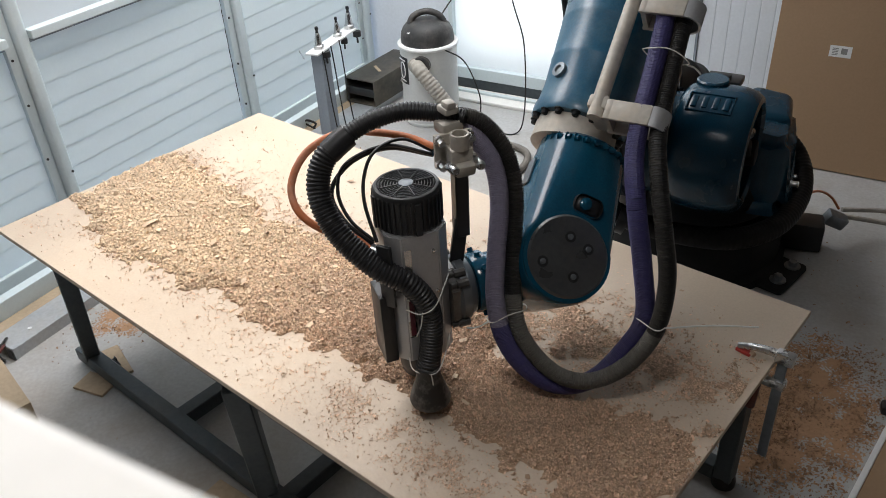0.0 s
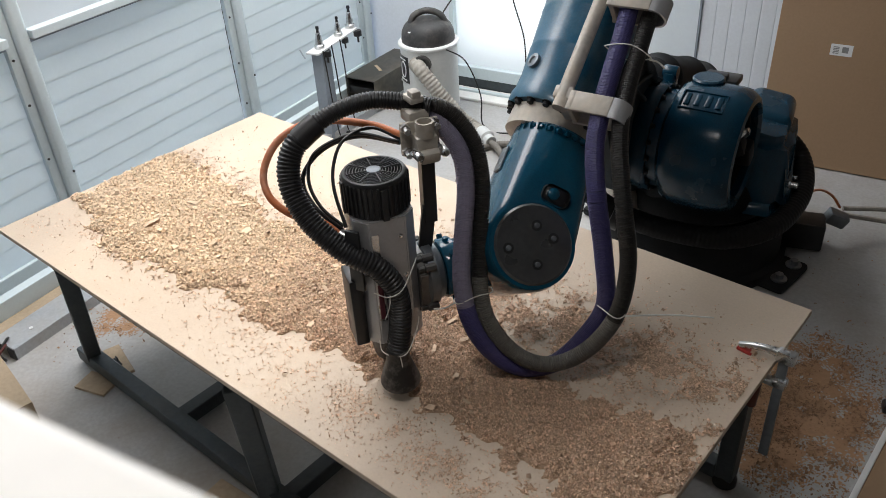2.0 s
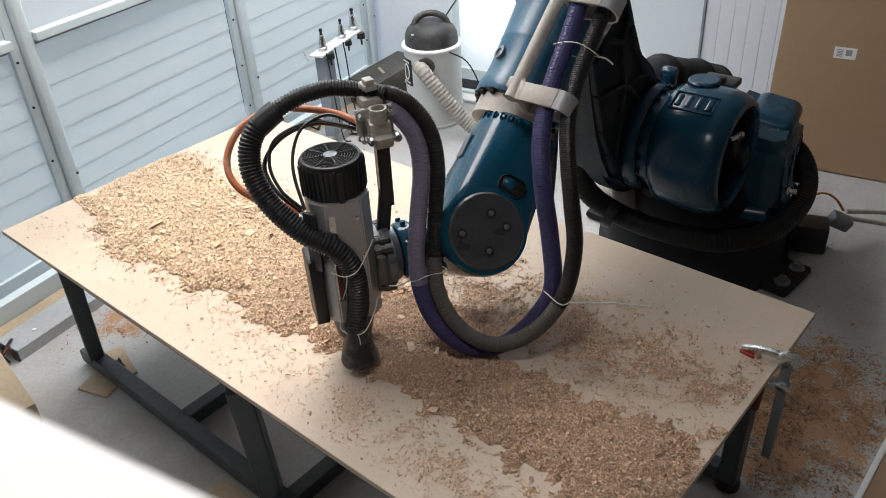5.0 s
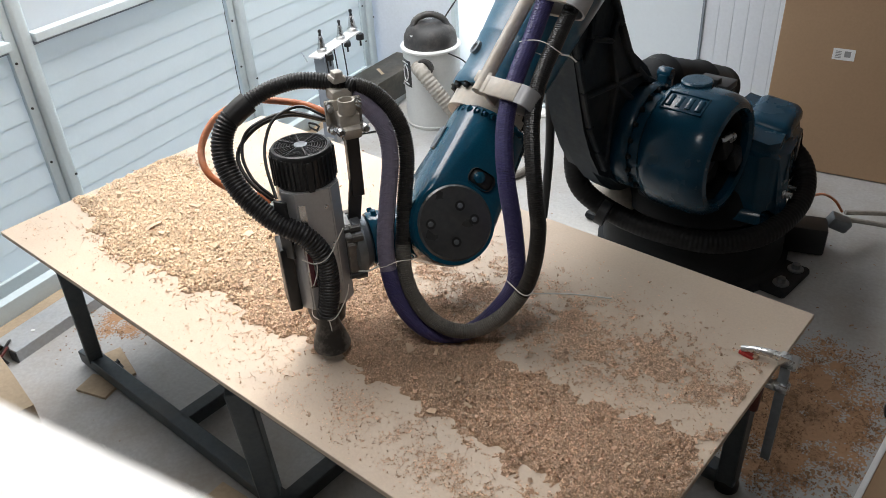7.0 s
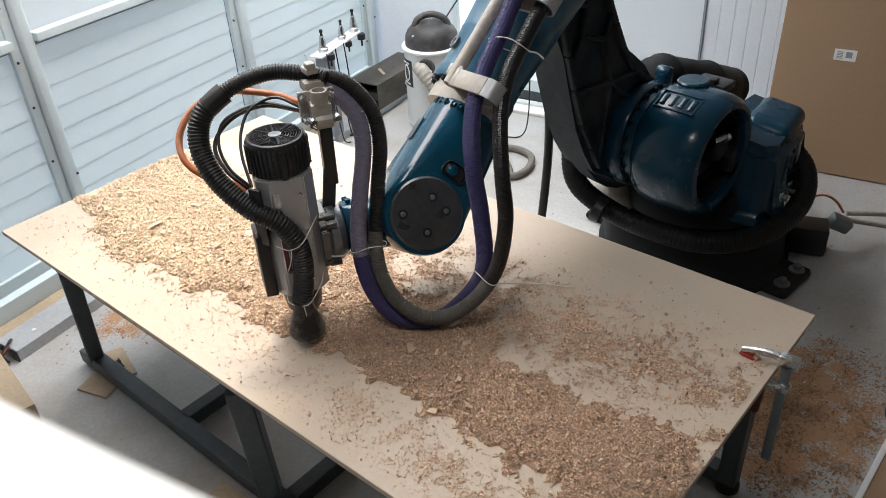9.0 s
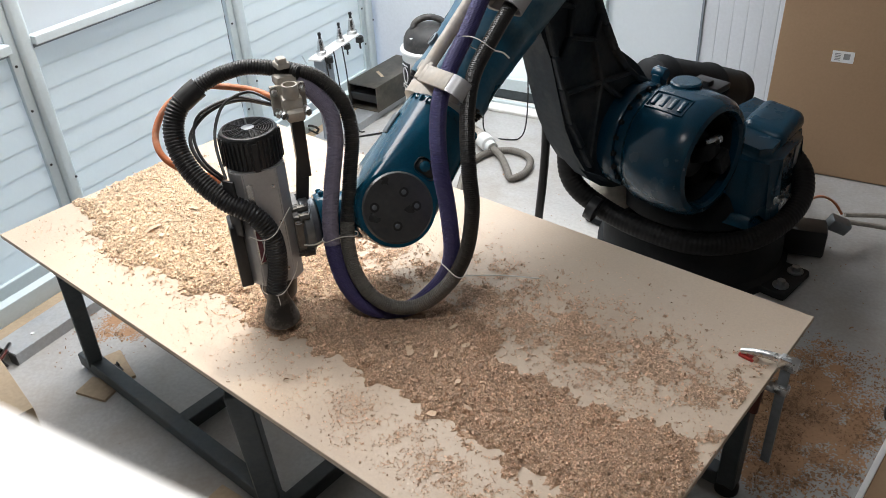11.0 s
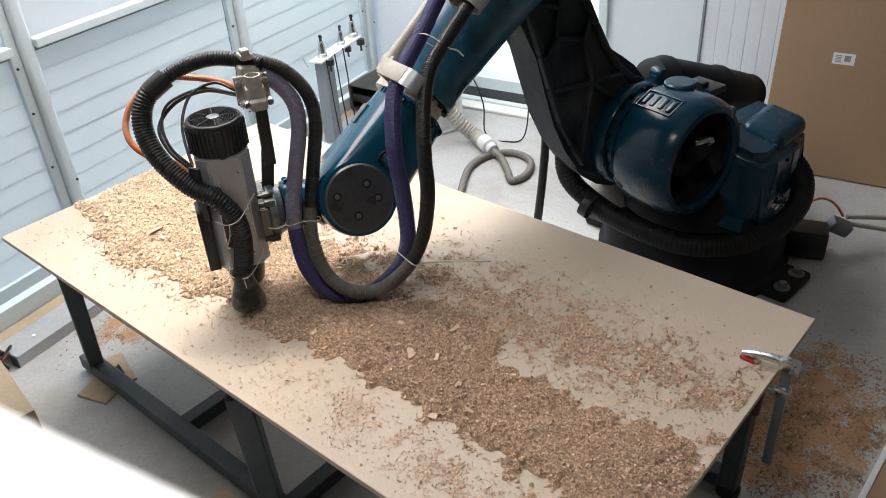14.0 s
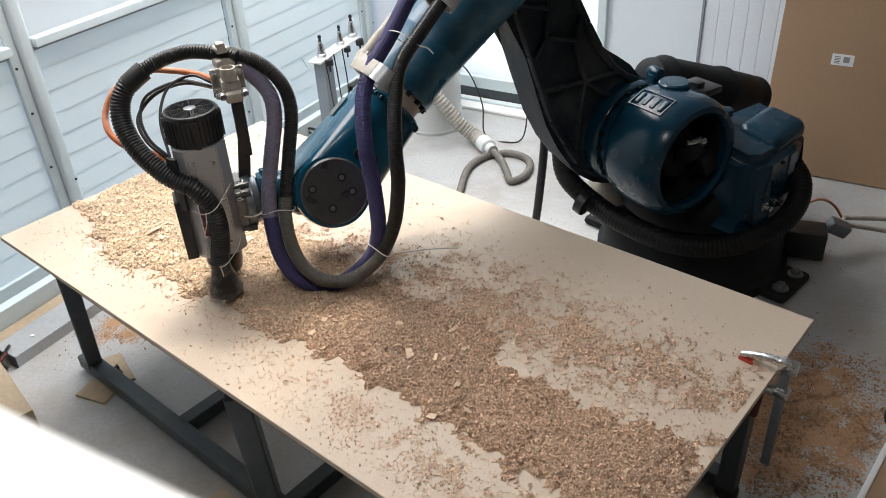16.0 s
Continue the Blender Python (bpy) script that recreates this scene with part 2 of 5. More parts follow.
def spline(pts, step):
    """Points at even steps along a smooth curve through pts."""
    P = [Vector(q) for q in pts]
    P = [2 * P[0] - P[1], *P, 2 * P[-1] - P[-2]]
    dense = []
    for i in range(1, len(P) - 2):
        for k in range(24):
            t = k / 24
            a, b, c, d = P[i - 1:i + 3]
            dense.append(0.5 * (2 * b + (c - a) * t + (2 * a - 5 * b + 4 * c - d) * t * t + (3 * b - a - 3 * c + d) * t ** 3))
    dense.append(P[-2])
    acc = [0.0]
    for a, b in zip(dense, dense[1:]):
        acc.append(acc[-1] + (b - a).length)
    n = max(2, round(acc[-1] / step)) if step > 0 else int(-step)
    out, j = [], 0
    for k in range(n + 1):
        s = acc[-1] * k / n
        while j < len(acc) - 2 and acc[j + 1] < s:
            j += 1
        f = (s - acc[j]) / max(acc[j + 1] - acc[j], 1e-9)
        out.append(dense[j].lerp(dense[j + 1], min(f, 1)))
    return out


def tube(bm, pts, radius, seg=12, close=True):
    """A tube along pts; radius may be a function of the index."""
    rings, up = [], None
    for i, q in enumerate(pts):
        t = (pts[min(i + 1, len(pts) - 1)] - pts[max(i - 1, 0)]).normalized()
        if up is None:
            up = t.orthogonal().normalized()
        up = (up - t * up.dot(t)).normalized()
        side = t.cross(up)
        r = radius(i) if callable(radius) else radius
        rings.append([bm.verts.new(q + r * (math.cos(2 * math.pi * k / seg) * up + math.sin(2 * math.pi * k / seg) * side)) for k in range(seg)])
    for a, b in zip(rings, rings[1:]):
        for k in range(seg):
            bm.faces.new((a[k], a[(k + 1) % seg], b[(k + 1) % seg], b[k]))
    if close:
        bm.faces.new(rings[0])
        bm.faces.new(rings[-1])
    return bm


def corrugated(bm, pts, r, pitch_steps=4, depth=0.12, seg=16):
    return tube(bm, pts, lambda i: r * (1 - depth * (0, 0, 1, 1)[i % 4]), seg)


def cable(name, pts, r, material, parent=None, label="", step=0.02, seg=8):
    return finish(name, tube(bmesh.new(), spline(pts, step), r, seg), material, parent, label)


# ---- shed ----
def room_box(name, x0, x1, y0, y1, z0, z1, material, kind="structure", parent=None, bev=0.0):
    bm = bmesh.new()
    box(bm, pose((x0 + x1) / 2, (y0 + y1) / 2, (z0 + z1) / 2), x1 - x0, y1 - y0, z1 - z0, bev)
    ob = finish(name, bm, material, parent, smooth=0)
    if not parent:
        ob.matrix_basis = ROOM
    if kind:
        ob["kind"] = kind
    return ob


# floor, unseen roof with two openings, plain unseen walls behind the camera
room_box("floor", XW - 0.6, XE, YS, YB + 0.2, -0.15, 0.0, M_FLOOR)
SKX0, SKX1, SKY0, SKY1 = -0.60, 0.66, -0.3, 3.3
# second opening is made up, cut so that sun reaches the shelf
HX0, HX1, HY0, HY1 = 1.97, 2.43, -1.06, -0.62
for x0, x1, y0, y1 in ((XW - 0.2, SKX0, YS, YB + 0.2), (SKX0, SKX1, YS, SKY0), (SKX0, SKX1, SKY1, YB + 0.2), (SKX1, HX0, YS, YB + 0.2), (HX1, XE, YS, YB + 0.2), (HX0, HX1, YS, HY0), (HX0, HX1, HY1, YB + 0.2)):
    room_box("ceiling", x0, x1, y0, y1, CEIL, CEIL + 0.12, M_CEIL)
# out of view, coloured dark to hold back bounced light
room_box("wall_east", XE, XE + 0.15, YS, YB + 0.2, 0, CEIL, M_DIMWALL)
room_box("wall_south", XW - 0.2, XE, YS - 0.15, YS, 0, CEIL, M_DIMWALL)


# west wall: lapped boards between steel posts
west = thing("wall_west", ROOM, "white lapped horizontal boarding between pale steel posts", "wall", kind="structure")
def lap_mesh(length, name):
    """One reeded strip: fine upright ripples, hung from its top edge so that the foot stands proud."""
    bm = bmesh.new()
    n = round(length / 0.0075)
    prof = [(0.0, 0.0), (0.0045, 0.0), (0.0052, 0.003), (0.0048, 0.016), (0.002, 0.113), (0.0, 0.113)]
    rows = []
    for k in range(n + 1):
        w = 0.0009 * (1 if k % 2 else -1)
        rows.append([bm.verts.new((x + (w if 0 < i < 3 else 0), length * k / n, z + (0.002 * (k % 2) if i < 3 else 0))) for i, (x, z) in enumerate(prof)])
    for a, b in zip(rows, rows[1:]):
        for k in range(6):
            bm.faces.new((a[k], a[(k + 1) % 6], b[(k + 1) % 6], b[k]))
    bm.faces.new(rows[0])
    bm.faces.new(rows[-1])
    return bm
# the two southern bays are unseen, made opaque to keep daylight off the floor
BAYS = ((-3.2, -1.72), (-1.6, -0.53), (-0.40, 0.645), (0.765, 1.95), (2.09, 3.21))
for y0, y1 in BAYS:
    ob0 = part("plank", lap_mesh(y1 - y0, "plank"), M_SIDING if y0 > -1 else M_WALL, west, smooth=20)
    ob0.location = (XW - 0.02, y0, 0.13)
    for k in range(1, 29):
        z = 0.13 + 0.1075 * k
        if y1 < 2 and 1.08 < z < 3.0:
            continue
        o = new("plank", ob0.data)
        o.parent, o.location = west, (XW - 0.02 + 0.0015 * math.sin(7 * k + 3 * y0), y0, z)
    if y1 < 2:
        room_box("window_sill", XW - 0.03, XW + 0.045, y0, y1, 1.108, 1.148, M_POST, "", west, 0.004)
        # grey strip drawn in place of the shadow line below the sill
        room_box("gap_strip", XW - 0.02, XW + 0.003, y0, y1, 1.088, 1.108, M_SEAM_SHADOW, "", west)
        room_box("window_pane", XW - 0.02, XW - 0.005, y0, y1, 1.148, 3.1, M_PANEL if y0 > -1 else M_WALL, "", west)
for y in (-1.66, -0.47, 0.705, 2.02, 3.25):
    bm = bmesh.new()
    box(bm, pose(XW - 0.012, y - 0.034, 1.6), 0.03, 0.046, 3.2, 0.003)
    box(bm, pose(XW - 0.002, y + 0.0265, 1.6), 0.056, 0.067, 3.2, 0.018, 4)
    post = part("post", bm, M_POST, west, smooth=30)
    bm = bmesh.new()
    for z in (0.31, 0.56, 0.83, 1.04, 1.28):
        rod(bm, (XW + 0.002, y - 0.042, z), (XW + 0.007, y - 0.042, z), 0.006)
    rod(bm, (XW + 0.026, y + 0.045, 0.46), (XW + 0.030, y + 0.045, 0.46), 0.006)
    part("bolt", bm, M_BLACK, post)
room_box("bottom_rail", XW - 0.04, XW + 0.005, -3.2, 3.3, 0.0, 0.13, M_POST, "", west, 0.005)

# loose pieces along the foot of the west wall
def long_piece(name, x0, x1, y0, y1, z0, z1, material, label, category):
    ob = room_box(name, x0, x1, y0, y1, z0, z1, material, "", None, 0.003)
    return tagged(ob, label, category)
long_piece("sill_rail", XW + 0.105, XW + 0.16, -3.1, 3.3, 0.0, 0.132, M_POST, "pale grey steel rail standing along the wall foot", "rail")
long_piece("timber_batten", XW + 0.165, XW + 0.235, -0.6, 3.3, 0.0, 0.05, M_WOOD, "pale timber batten lying along the wall foot", "timber")
channel = thing("steel_channel", ROOM, "galvanised steel channel lying along the wall foot", "steel channel")
bm = bmesh.new()
CX0, CX1, CY0, CY1, CH0 = XW + 0.24, XW + 0.392, -0.005, 3.28, 0.055
box(bm, pose((CX0 + CX1) / 2, (CY0 + CY1) / 2, CH0 - 0.002), CX1 - CX0, CY1 - CY0, 0.004, 0.0015, 1)
box(bm, pose(CX0 + 0.002, (CY0 + CY1) / 2, CH0 / 2 - 0.002), 0.004, CY1 - CY0, CH0 - 0.004)
box(bm, pose(CX1 - 0.002, (CY0 + CY1) / 2, CH0 / 2 - 0.002), 0.004, CY1 - CY0, CH0 - 0.004)
part("channel_body", bm, M_STRIP, channel, smooth=0)
bm = bmesh.new()
box(bm, pose(CX1 - 0.02, CY0 - 0.005, 0.026), 0.046, 0.008, 0.05, 0.002, 1)
part("end_plate", bm, M_BLACK, channel)
part("end_screw", rod(bmesh.new(), (CX1 - 0.06, CY0 + 0.13, CH0 - 0.001), (CX1 - 0.06, CY0 + 0.13, CH0 + 0.004), 0.009), M_WHITE, channel)

# north wall: plain panel, bright sheet door, ribbed cladding
north = thing("wall_north", ROOM, "white ribbed metal cladding with a bright translucent door sheet", "wall", kind="structure")
room_box("panel", XW - 0.1, 0.0, YB, YB + 0.05, 0.0, CEIL, M_WALL, "", north)
room_box("door_sheet", 0.0, 1.01, YB + 0.01, YB + 0.02, 0.165, CEIL, M_PANEL, "", north)
room_box("door_frame", -0.02, 0.012, YB - 0.03, YB + 0.03, 0.0, CEIL, M_POST, "", north, 0.003)
room_box("door_frame", 1.012, 1.066, YB - 0.04, YB + 0.03, 0.0, CEIL, M_POST, "", north, 0.003)
room_box("bottom_ledge", 0.012, 1.012, YB - 0.03, YB + 0.03, 0.085, 0.165, M_POST, "", north, 0.004)
# dark box stands in for the shaded gap below the ledge
room_box("threshold", 0.0, 1.1, YB - 0.02, YB + 0.05, 0.0, 0.085, M_FRAME, "", north)
bm = bmesh.new()
x = 1.63
while x < XE:
    box(bm, pose(x + 0.04, YB + 0.02, CEIL / 2), 0.077, 0.03, CEIL, 0.003, 1)
    box(bm, pose(x + 0.0400, YB + 0.0225, CEIL / 2), 0.0795, 0.029, CEIL)
    x += 0.0795
part("cladding", bm, M_WALL, north, smooth=0)
room_box("panel", 1.066, 1.617, YB, YB + 0.05, 0.0, CEIL, M_PANEL2, "", north)
room_box("seam_strip", 1.617, 1.63, YB - 0.004, YB + 0.02, 0.0, CEIL, M_SEAM_SHADOW, "", north)
tagged(room_box("white_sill", 0.02, 1.2, YB - 0.21, YB - 0.03, 0.0, 0.022, M_SILL, "", None, 0.006), "low white sill beam in front of the door sheet", "sill")
bm = bmesh.new()
box(bm, pose(0.6, YB - 0.10, 0.03), 1.15, 0.03, 0.016, 0.003)
ob = finish("grey_rail", bm, M_POST)
ob.matrix_basis = ROOM
tagged(ob, "grey steel door rail resting on the white sill", "rail")

# big cardboard sheet against the wall
bm = bmesh.new()
box(bm, pose(0, 0, 1.15), 1.25, 0.03, 2.3, 0.004)
card = finish("cardboard_sheet", bm, M_CARD, smooth=0)
card.matrix_basis = ROOM @ pose(2.105, YB - 0.25, 0.005, -4.5) @ pose(0.60, 0, 0)
tagged(card, "tall brown cardboard sheet leaning on the white wall", "cardboard")
bm = bmesh.new()
box(bm, pose(-0.30, -0.0165, 0.65), 0.105, 0.002, 0.058, 0.0)
lab = part("paper_label", bm, M_WHITE, card, "white paper label with unreadable print", smooth=0)
bm = bmesh.new()
for k in range(5):
    box(bm, pose(-0.325, -0.0182, 0.633 + 0.008 * k), 0.028, 0.001, 0.004)
box(bm, pose(-0.282, -0.0182, 0.653), 0.03, 0.001, 0.03)
part("print_bar", bm, M_GREYPRINT, lab, smooth=0)


# ---- work table ----
SX, SY = 2.48, 1.22
table = thing("work_table", pose(0, 0, 0), "dark grey welded steel work table with sloping legs", "table")
def steel(a, b, w=0.06, h=0.06, name="leg"):
    return part(name, beam(bmesh.new(), a, b, w, h), M_FRAME, table)
ZT = TABLE_Z - 0.018
for y in (0.06, SY - 0.06):
    steel((0.29, y, ZT - 0.03), (SX - 0.12, y, ZT - 0.03), name="top_rail")
for x in (0.38, 1.32, SX - 0.12):
    steel((x, 0.09, ZT - 0.03), (x, SY - 0.09, ZT - 0.03), name="cross_rail")
for y, o in ((0.06, 0.075), (SY - 0.06, -0.03)):
    steel((0.315, y, ZT - 0.06), (0.06, y + o, 0.06), 0.06, 0.05)
    steel((1.285, y, ZT - 0.06), (1.195, y + o, 0.03), 0.07, 0.07)
    steel((SX - 0.12, y, ZT - 0.06), (SX - 0.12, y + o, 0.03))
    steel((-0.02, y + o, 0.05), (SX - 0.15, y + o, 0.05), name="floor_rail")
    part("rubber_foot", lathe(bmesh.new(), pose(SX - 0.12, y + o, 0), [(0.04, 0), (0.04, 0.025), (0.03, 0.04)], 20), M_RUBBER, table)
for x in (0.66, 1.27, SX - 0.3):
    steel((x, 0.15, 0.05), (x, SY - 0.15, 0.05), name="floor_cross_rail")
sheet_bm = bmesh.new()
box(sheet_bm, pose(SX / 2, SY / 2, TABLE_Z - 0.009), SX, SY, 0.018, 0.0015, 1)
sheet = finish("mdf_sheet", sheet_bm, M_MDF)
tagged(sheet, "pale brown MDF sheet with milling dust on the steel table", "board")

# bar clamp on the table's end
clampo = thing("bar_clamp", pose(SX + 0.024, 0.938, TABLE_Z, 0, 0, 0), "steel bar clamp with red pad gripping the board edge", "clamp")
bm = bmesh.new()
box(bm, pose(0.0, 0, -0.145), 0.026, 0.01, 0.37, 0.002)
part("bar", bm, M_GREYSTEEL, clampo)
bm = tube(bmesh.new(), spline([(0.02, 0, 0.036), (-0.03, 0, 0.040), (-0.075, 0, 0.033), (-0.120, 0, 0.018)], 0.01), lambda i: 0.014 - 0.0004 * i, 10)
box(bm, pose(0.004, 0, 0.036), 0.05, 0.03, 0.036, 0.006)
part("jaw", bm, M_STEEL, clampo, "bright steel upper jaw")
bm = bmesh.new()
box(bm, pose(-0.104, 0, 0.0055, 0, 8, 0), 0.042, 0.02, 0.010, 0.003)
part("pad", bm, M_REDPL, clampo, "red plastic pad")
bm = bmesh.new()
box(bm, pose(0.0, 0, -0.055), 0.04, 0.028, 0.03, 0.005)
box(bm, pose(-0.05, 0, -0.062), 0.08, 0.02, 0.024, 0.005)
part("sliding_jaw", bm, M_STEEL, clampo)
part("grip", rod(bmesh.new(), (-0.055, 0, -0.07), (-0.06, 0, -0.17), 0.014), M_REDWOOD, clampo)

# ---- robot ----
BX, BY, A2Z, A1, L2, L4 = 1.602, 2.404, 0.678, 0.351, 1.158, 0.993
UA, WR, WZ, TX, TY, TV = radians(60.1), 0.355, TABLE_Z + 0.271, 1.769, 0.339, -0.0531
U = Vector((math.cos(UA), math.sin(UA), 0))


def basis(o, x, y, z):
    m = Matrix((x, y, z)).transposed().to_4x4()
    m.translation = o
    return m


def robot_at(t):
    """Poses of the robot's members in the world at t seconds, as the tool slides along the table."""
    w = Vector((TX + TV * t, TY, WZ)) + WR * U
    rd = Vector((w.x - BX, w.y - BY, 0)).normalized()
    a2 = Vector((BX, BY, A2Z)) + A1 * rd
    dist = (w - a2).length
    e = (w - a2) / dist
    c = (L2 ** 2 + dist ** 2 - L4 ** 2) / (2 * L2 * dist)
    up = (Vector((0, 0, 1)) - e * e.z).normalized()
    el = a2 + L2 * (c * e + math.sqrt(1 - c * c) * up)
    g = (el - w).normalized()
    s = Vector((rd.y, -rd.x, 0))
    n = U.cross(g).normalized()
    lk = (el - a2).normalized()
    return {"carousel": basis((BX, BY, 0), rd, -s, Vector((0, 0, 1))),
            "link_arm": basis(a2, lk, -s, lk.cross(-s)),
            "upper_arm": basis(w, g, s.cross(g), s),
            "wrist": basis(w, g, n, g.cross(n)),
            "tool": pose(TX + TV * t, TY, TABLE_Z, 0, 0, math.degrees(UA) - 90)}


robot = thing("robot_arm", pose(BX, BY, 0), "large blue six-axis industrial robot arm bolted to the floor", "robot")
member = {k: new(k) for k in ("carousel", "link_arm", "upper_arm", "wrist")}
for ob in member.values():
    ob.parent = robot
    ob.empty_display_size = 0.05
car, lnk, arm, wri = (member[k] for k in ("carousel", "link_arm", "upper_arm", "wrist"))
YAX = Matrix.Rotation(radians(-90), 4, "X")     # lathe axis to +y
XAX = Matrix.Rotation(radians(90), 4, "Y")      # lathe axis to +x


def bolt_mesh(name, r, h):
    bm = bmesh.new()
    lathe(bm, Matrix(), [(r * 1.5, 0), (r * 1.5, h * 0.15), (r, h * 0.2), (r, h * 0.9), (r * 0.85, h)], 10)
    lathe(bm, pose(0, 0, h), [(r * 0.5, -0.1 * h), (r * 0.5, 0.03 * h)], 6)
    bmesh.ops.recalc_face_normals(bm, faces=bm.faces)
    me = bpy.data.meshes.new(name)
    bm.to_mesh(me)
    bm.free()
    return me


BOLT_DARK, BOLT_STEEL, BOLT_BLUE = bolt_mesh("bolt", 0.009, 0.014), bolt_mesh("bolt", 0.007, 0.010), bolt_mesh("bolt", 0.008, 0.012)
BOLT_GREY = bolt_mesh("bolt", 0.007, 0.010)
BOLT_GREY.materials.append(M_GREYSTEEL)
BOLT_DARK.materials.append(M_DARK)
BOLT_STEEL.materials.append(M_STEEL)
BOLT_BLUE.materials.append(M_BLUE)


def bolt(me, parent, m):
    ob = new("bolt", me)
    ob.parent, ob.matrix_basis = parent, m
    return ob


# base
bm = bmesh.new()
lathe(bm, pose(0, 0, 0), [(0.44, 0.0), (0.44, 0.045), (0.415, 0.06), (0.41, 0.20), (0.385, 0.26), (0.30, 0.30)], 56)
base = part("base", bm, M_DARK, robot, "dark dusty cast iron base")
for k in range(4):
    a = radians(-5 + 90 * k)
    bm = bmesh.new()
    box(bm, pose(0.46 * math.cos(a), 0.46 * math.sin(a), 0.022, 0, 0, math.degrees(a)), 0.16, 0.26, 0.044, 0.02, 2)
    foot = part("foot_lug", bm, M_DARK, base)
    for o in (-0.07, 0.07):
        p0 = Vector((0.49 * math.cos(a) - o * math.sin(a), 0.49 * math.sin(a) + o * math.cos(a), 0.044))
        part("washer_bolt", lathe(lathe(bmesh.new(), Matrix.Translation(p0), [(0.035, 0), (0.035, 0.006), (0.02, 0.007)], 20), Matrix.Translation(p0), [(0.019, 0.006), (0.019, 0.028), (0.012, 0.03)], 6), M_GREYSTEEL, base)
bm = bmesh.new()
box(bm, pose(0.44, 0.27, 0.085, 0, 0, 20), 0.18, 0.13, 0.14, 0.012)
part("connector_box", bm, M_BLACK, robot, "black connector box")
bm = bmesh.new()
box(bm, pose(0.55, 0.36, 0.145, 10, 25, 35), 0.10, 0.065, 0.065, 0.012)
part("plug", bm, M_GREYSTEEL, robot, "grey heavy plug")

# carousel
bm = bmesh.new()
lathe(bm, pose(0, 0, 0), [(0.33, 0.29), (0.36, 0.32), (0.36, 0.38), (0.33, 0.46), (0.26, 0.52)], 48)
box(bm, pose(0.12, 0.02, 0.50), 0.46, 0.34, 0.26, 0.06, 3)
part("turntable", bm, M_DARK, car, "dark dusty turntable")
D = pose(A1 + 0.03, -0.045, A2Z + 0.035) @ YAX
bm = bmesh.new()
lathe(bm, D, [(0.12, 0.03), (0.205, 0.03), (0.235, 0.05), (0.25, 0.09), (0.253, 0.16), (0.25, 0.25), (0.24, 0.295), (0.222, 0.32), (0.20, 0.325), (0.188, 0.312), (0.183, 0.12), (0.10, 0.115)], 72)
drum = part("drum_housing", bm, M_BLUE_SHADED, car, "glossy blue cast drum housing with an open end")
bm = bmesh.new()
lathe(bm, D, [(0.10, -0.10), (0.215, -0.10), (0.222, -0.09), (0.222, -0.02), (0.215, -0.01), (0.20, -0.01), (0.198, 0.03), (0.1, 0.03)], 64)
part("gear_ring", bm, M_BLUE_SHADED, car)
for k in range(20):
    a = 2 * math.pi * k / 20
    bolt(BOLT_DARK, car, D @ pose(0.209 * math.cos(a), 0.209 * math.sin(a), -0.01) @ pose(0, 0, 0, 0, 0, 0))
# raised plate with four bars on the drum
frm = pose(A1 + 0.03, -0.045, A2Z + 0.035) @ Matrix.Rotation(radians(24), 4, "Y")
bm = bmesh.new()
for y0, y1, x0, x1 in ((0.075, 0.082, -0.045, 0.045), (0.238, 0.245, -0.045, 0.045), (0.075, 0.245, 0.04, 0.047), (0.075, 0.245, -0.047, -0.04)):
    box(bm, frm @ pose(x0 / 2 + x1 / 2, (y0 + y1) / 2, 0.247), x1 - x0, y1 - y0, 0.012, 0.002, 1)
plate = part("raised_frame", bm, M_BLUE_SHADED, car)
for k in range(4):
    bm = bmesh.new()
    box(bm, frm @ pose(0, 0.10 + 0.04 * k, 0.249), 0.058, 0.022, 0.012, 0.004)
    part("raised_bar", bm, M_BLUE_SHADED, car)
bm = bmesh.new()
lathe(bm, pose(A1 - 0.02, 0.085, A2Z + 0.272), [(0.062, 0), (0.062, 0.022), (0.055, 0.028)], 32)
part("cap", bm, M_BLUE_SHADED, car)
# motor in the open end
# added black sleeve, colours the drum's inside as dark as its shade
part("drum_shade_liner", lathe(bmesh.new(), D, [(0.10, 0.117), (0.181, 0.118), (0.181, 0.285), (0.178, 0.285), (0.178, 0.122), (0.10, 0.121)], 48), M_DARK, car, "black sleeve inside the drum for the shade of its open end")
bm = bmesh.new()
lathe(bm, D, [(0.13, 0.10), (0.13, 0.17), (0.10, 0.18), (0.095, 0.24), (0.06, 0.25)], 32)
box(bm, pose(A1 + 0.02, 0.22, A2Z + 0.06, 20, 0, 10), 0.12, 0.09, 0.07, 0.012)
box(bm, pose(A1 - 0.05, 0.25, A2Z + 0.0, 0, 25, 0), 0.07, 0.07, 0.10, 0.012)
part("motor", bm, M_DARK, car, "dusty dark servo motor inside the drum")
part("motor_plug", rod(rod(bmesh.new(), (A1 + 0.06, 0.24, A2Z + 0.11), (A1 - 0.01, 0.25, A2Z + 0.105), 0.013), (A1 - 0.005, 0.25, A2Z + 0.1), (A1 - 0.03, 0.25, A2Z + 0.1), 0.02), M_STEEL, car, "bright metal plug")
# shoulder block behind the drum
bm = bmesh.new()
outl = [(-0.26, 0.05), (-0.30, 0.26), (-0.23, 0.35), (0.10, 0.41), (0.18, 0.36), (0.22, 0.05)]
lowr, uppr = ([bm.verts.new((x, y, z - 0.06 * (z > 0.6) * (y > 0.2))) for x, y in outl] for z in (0.36, 0.74))
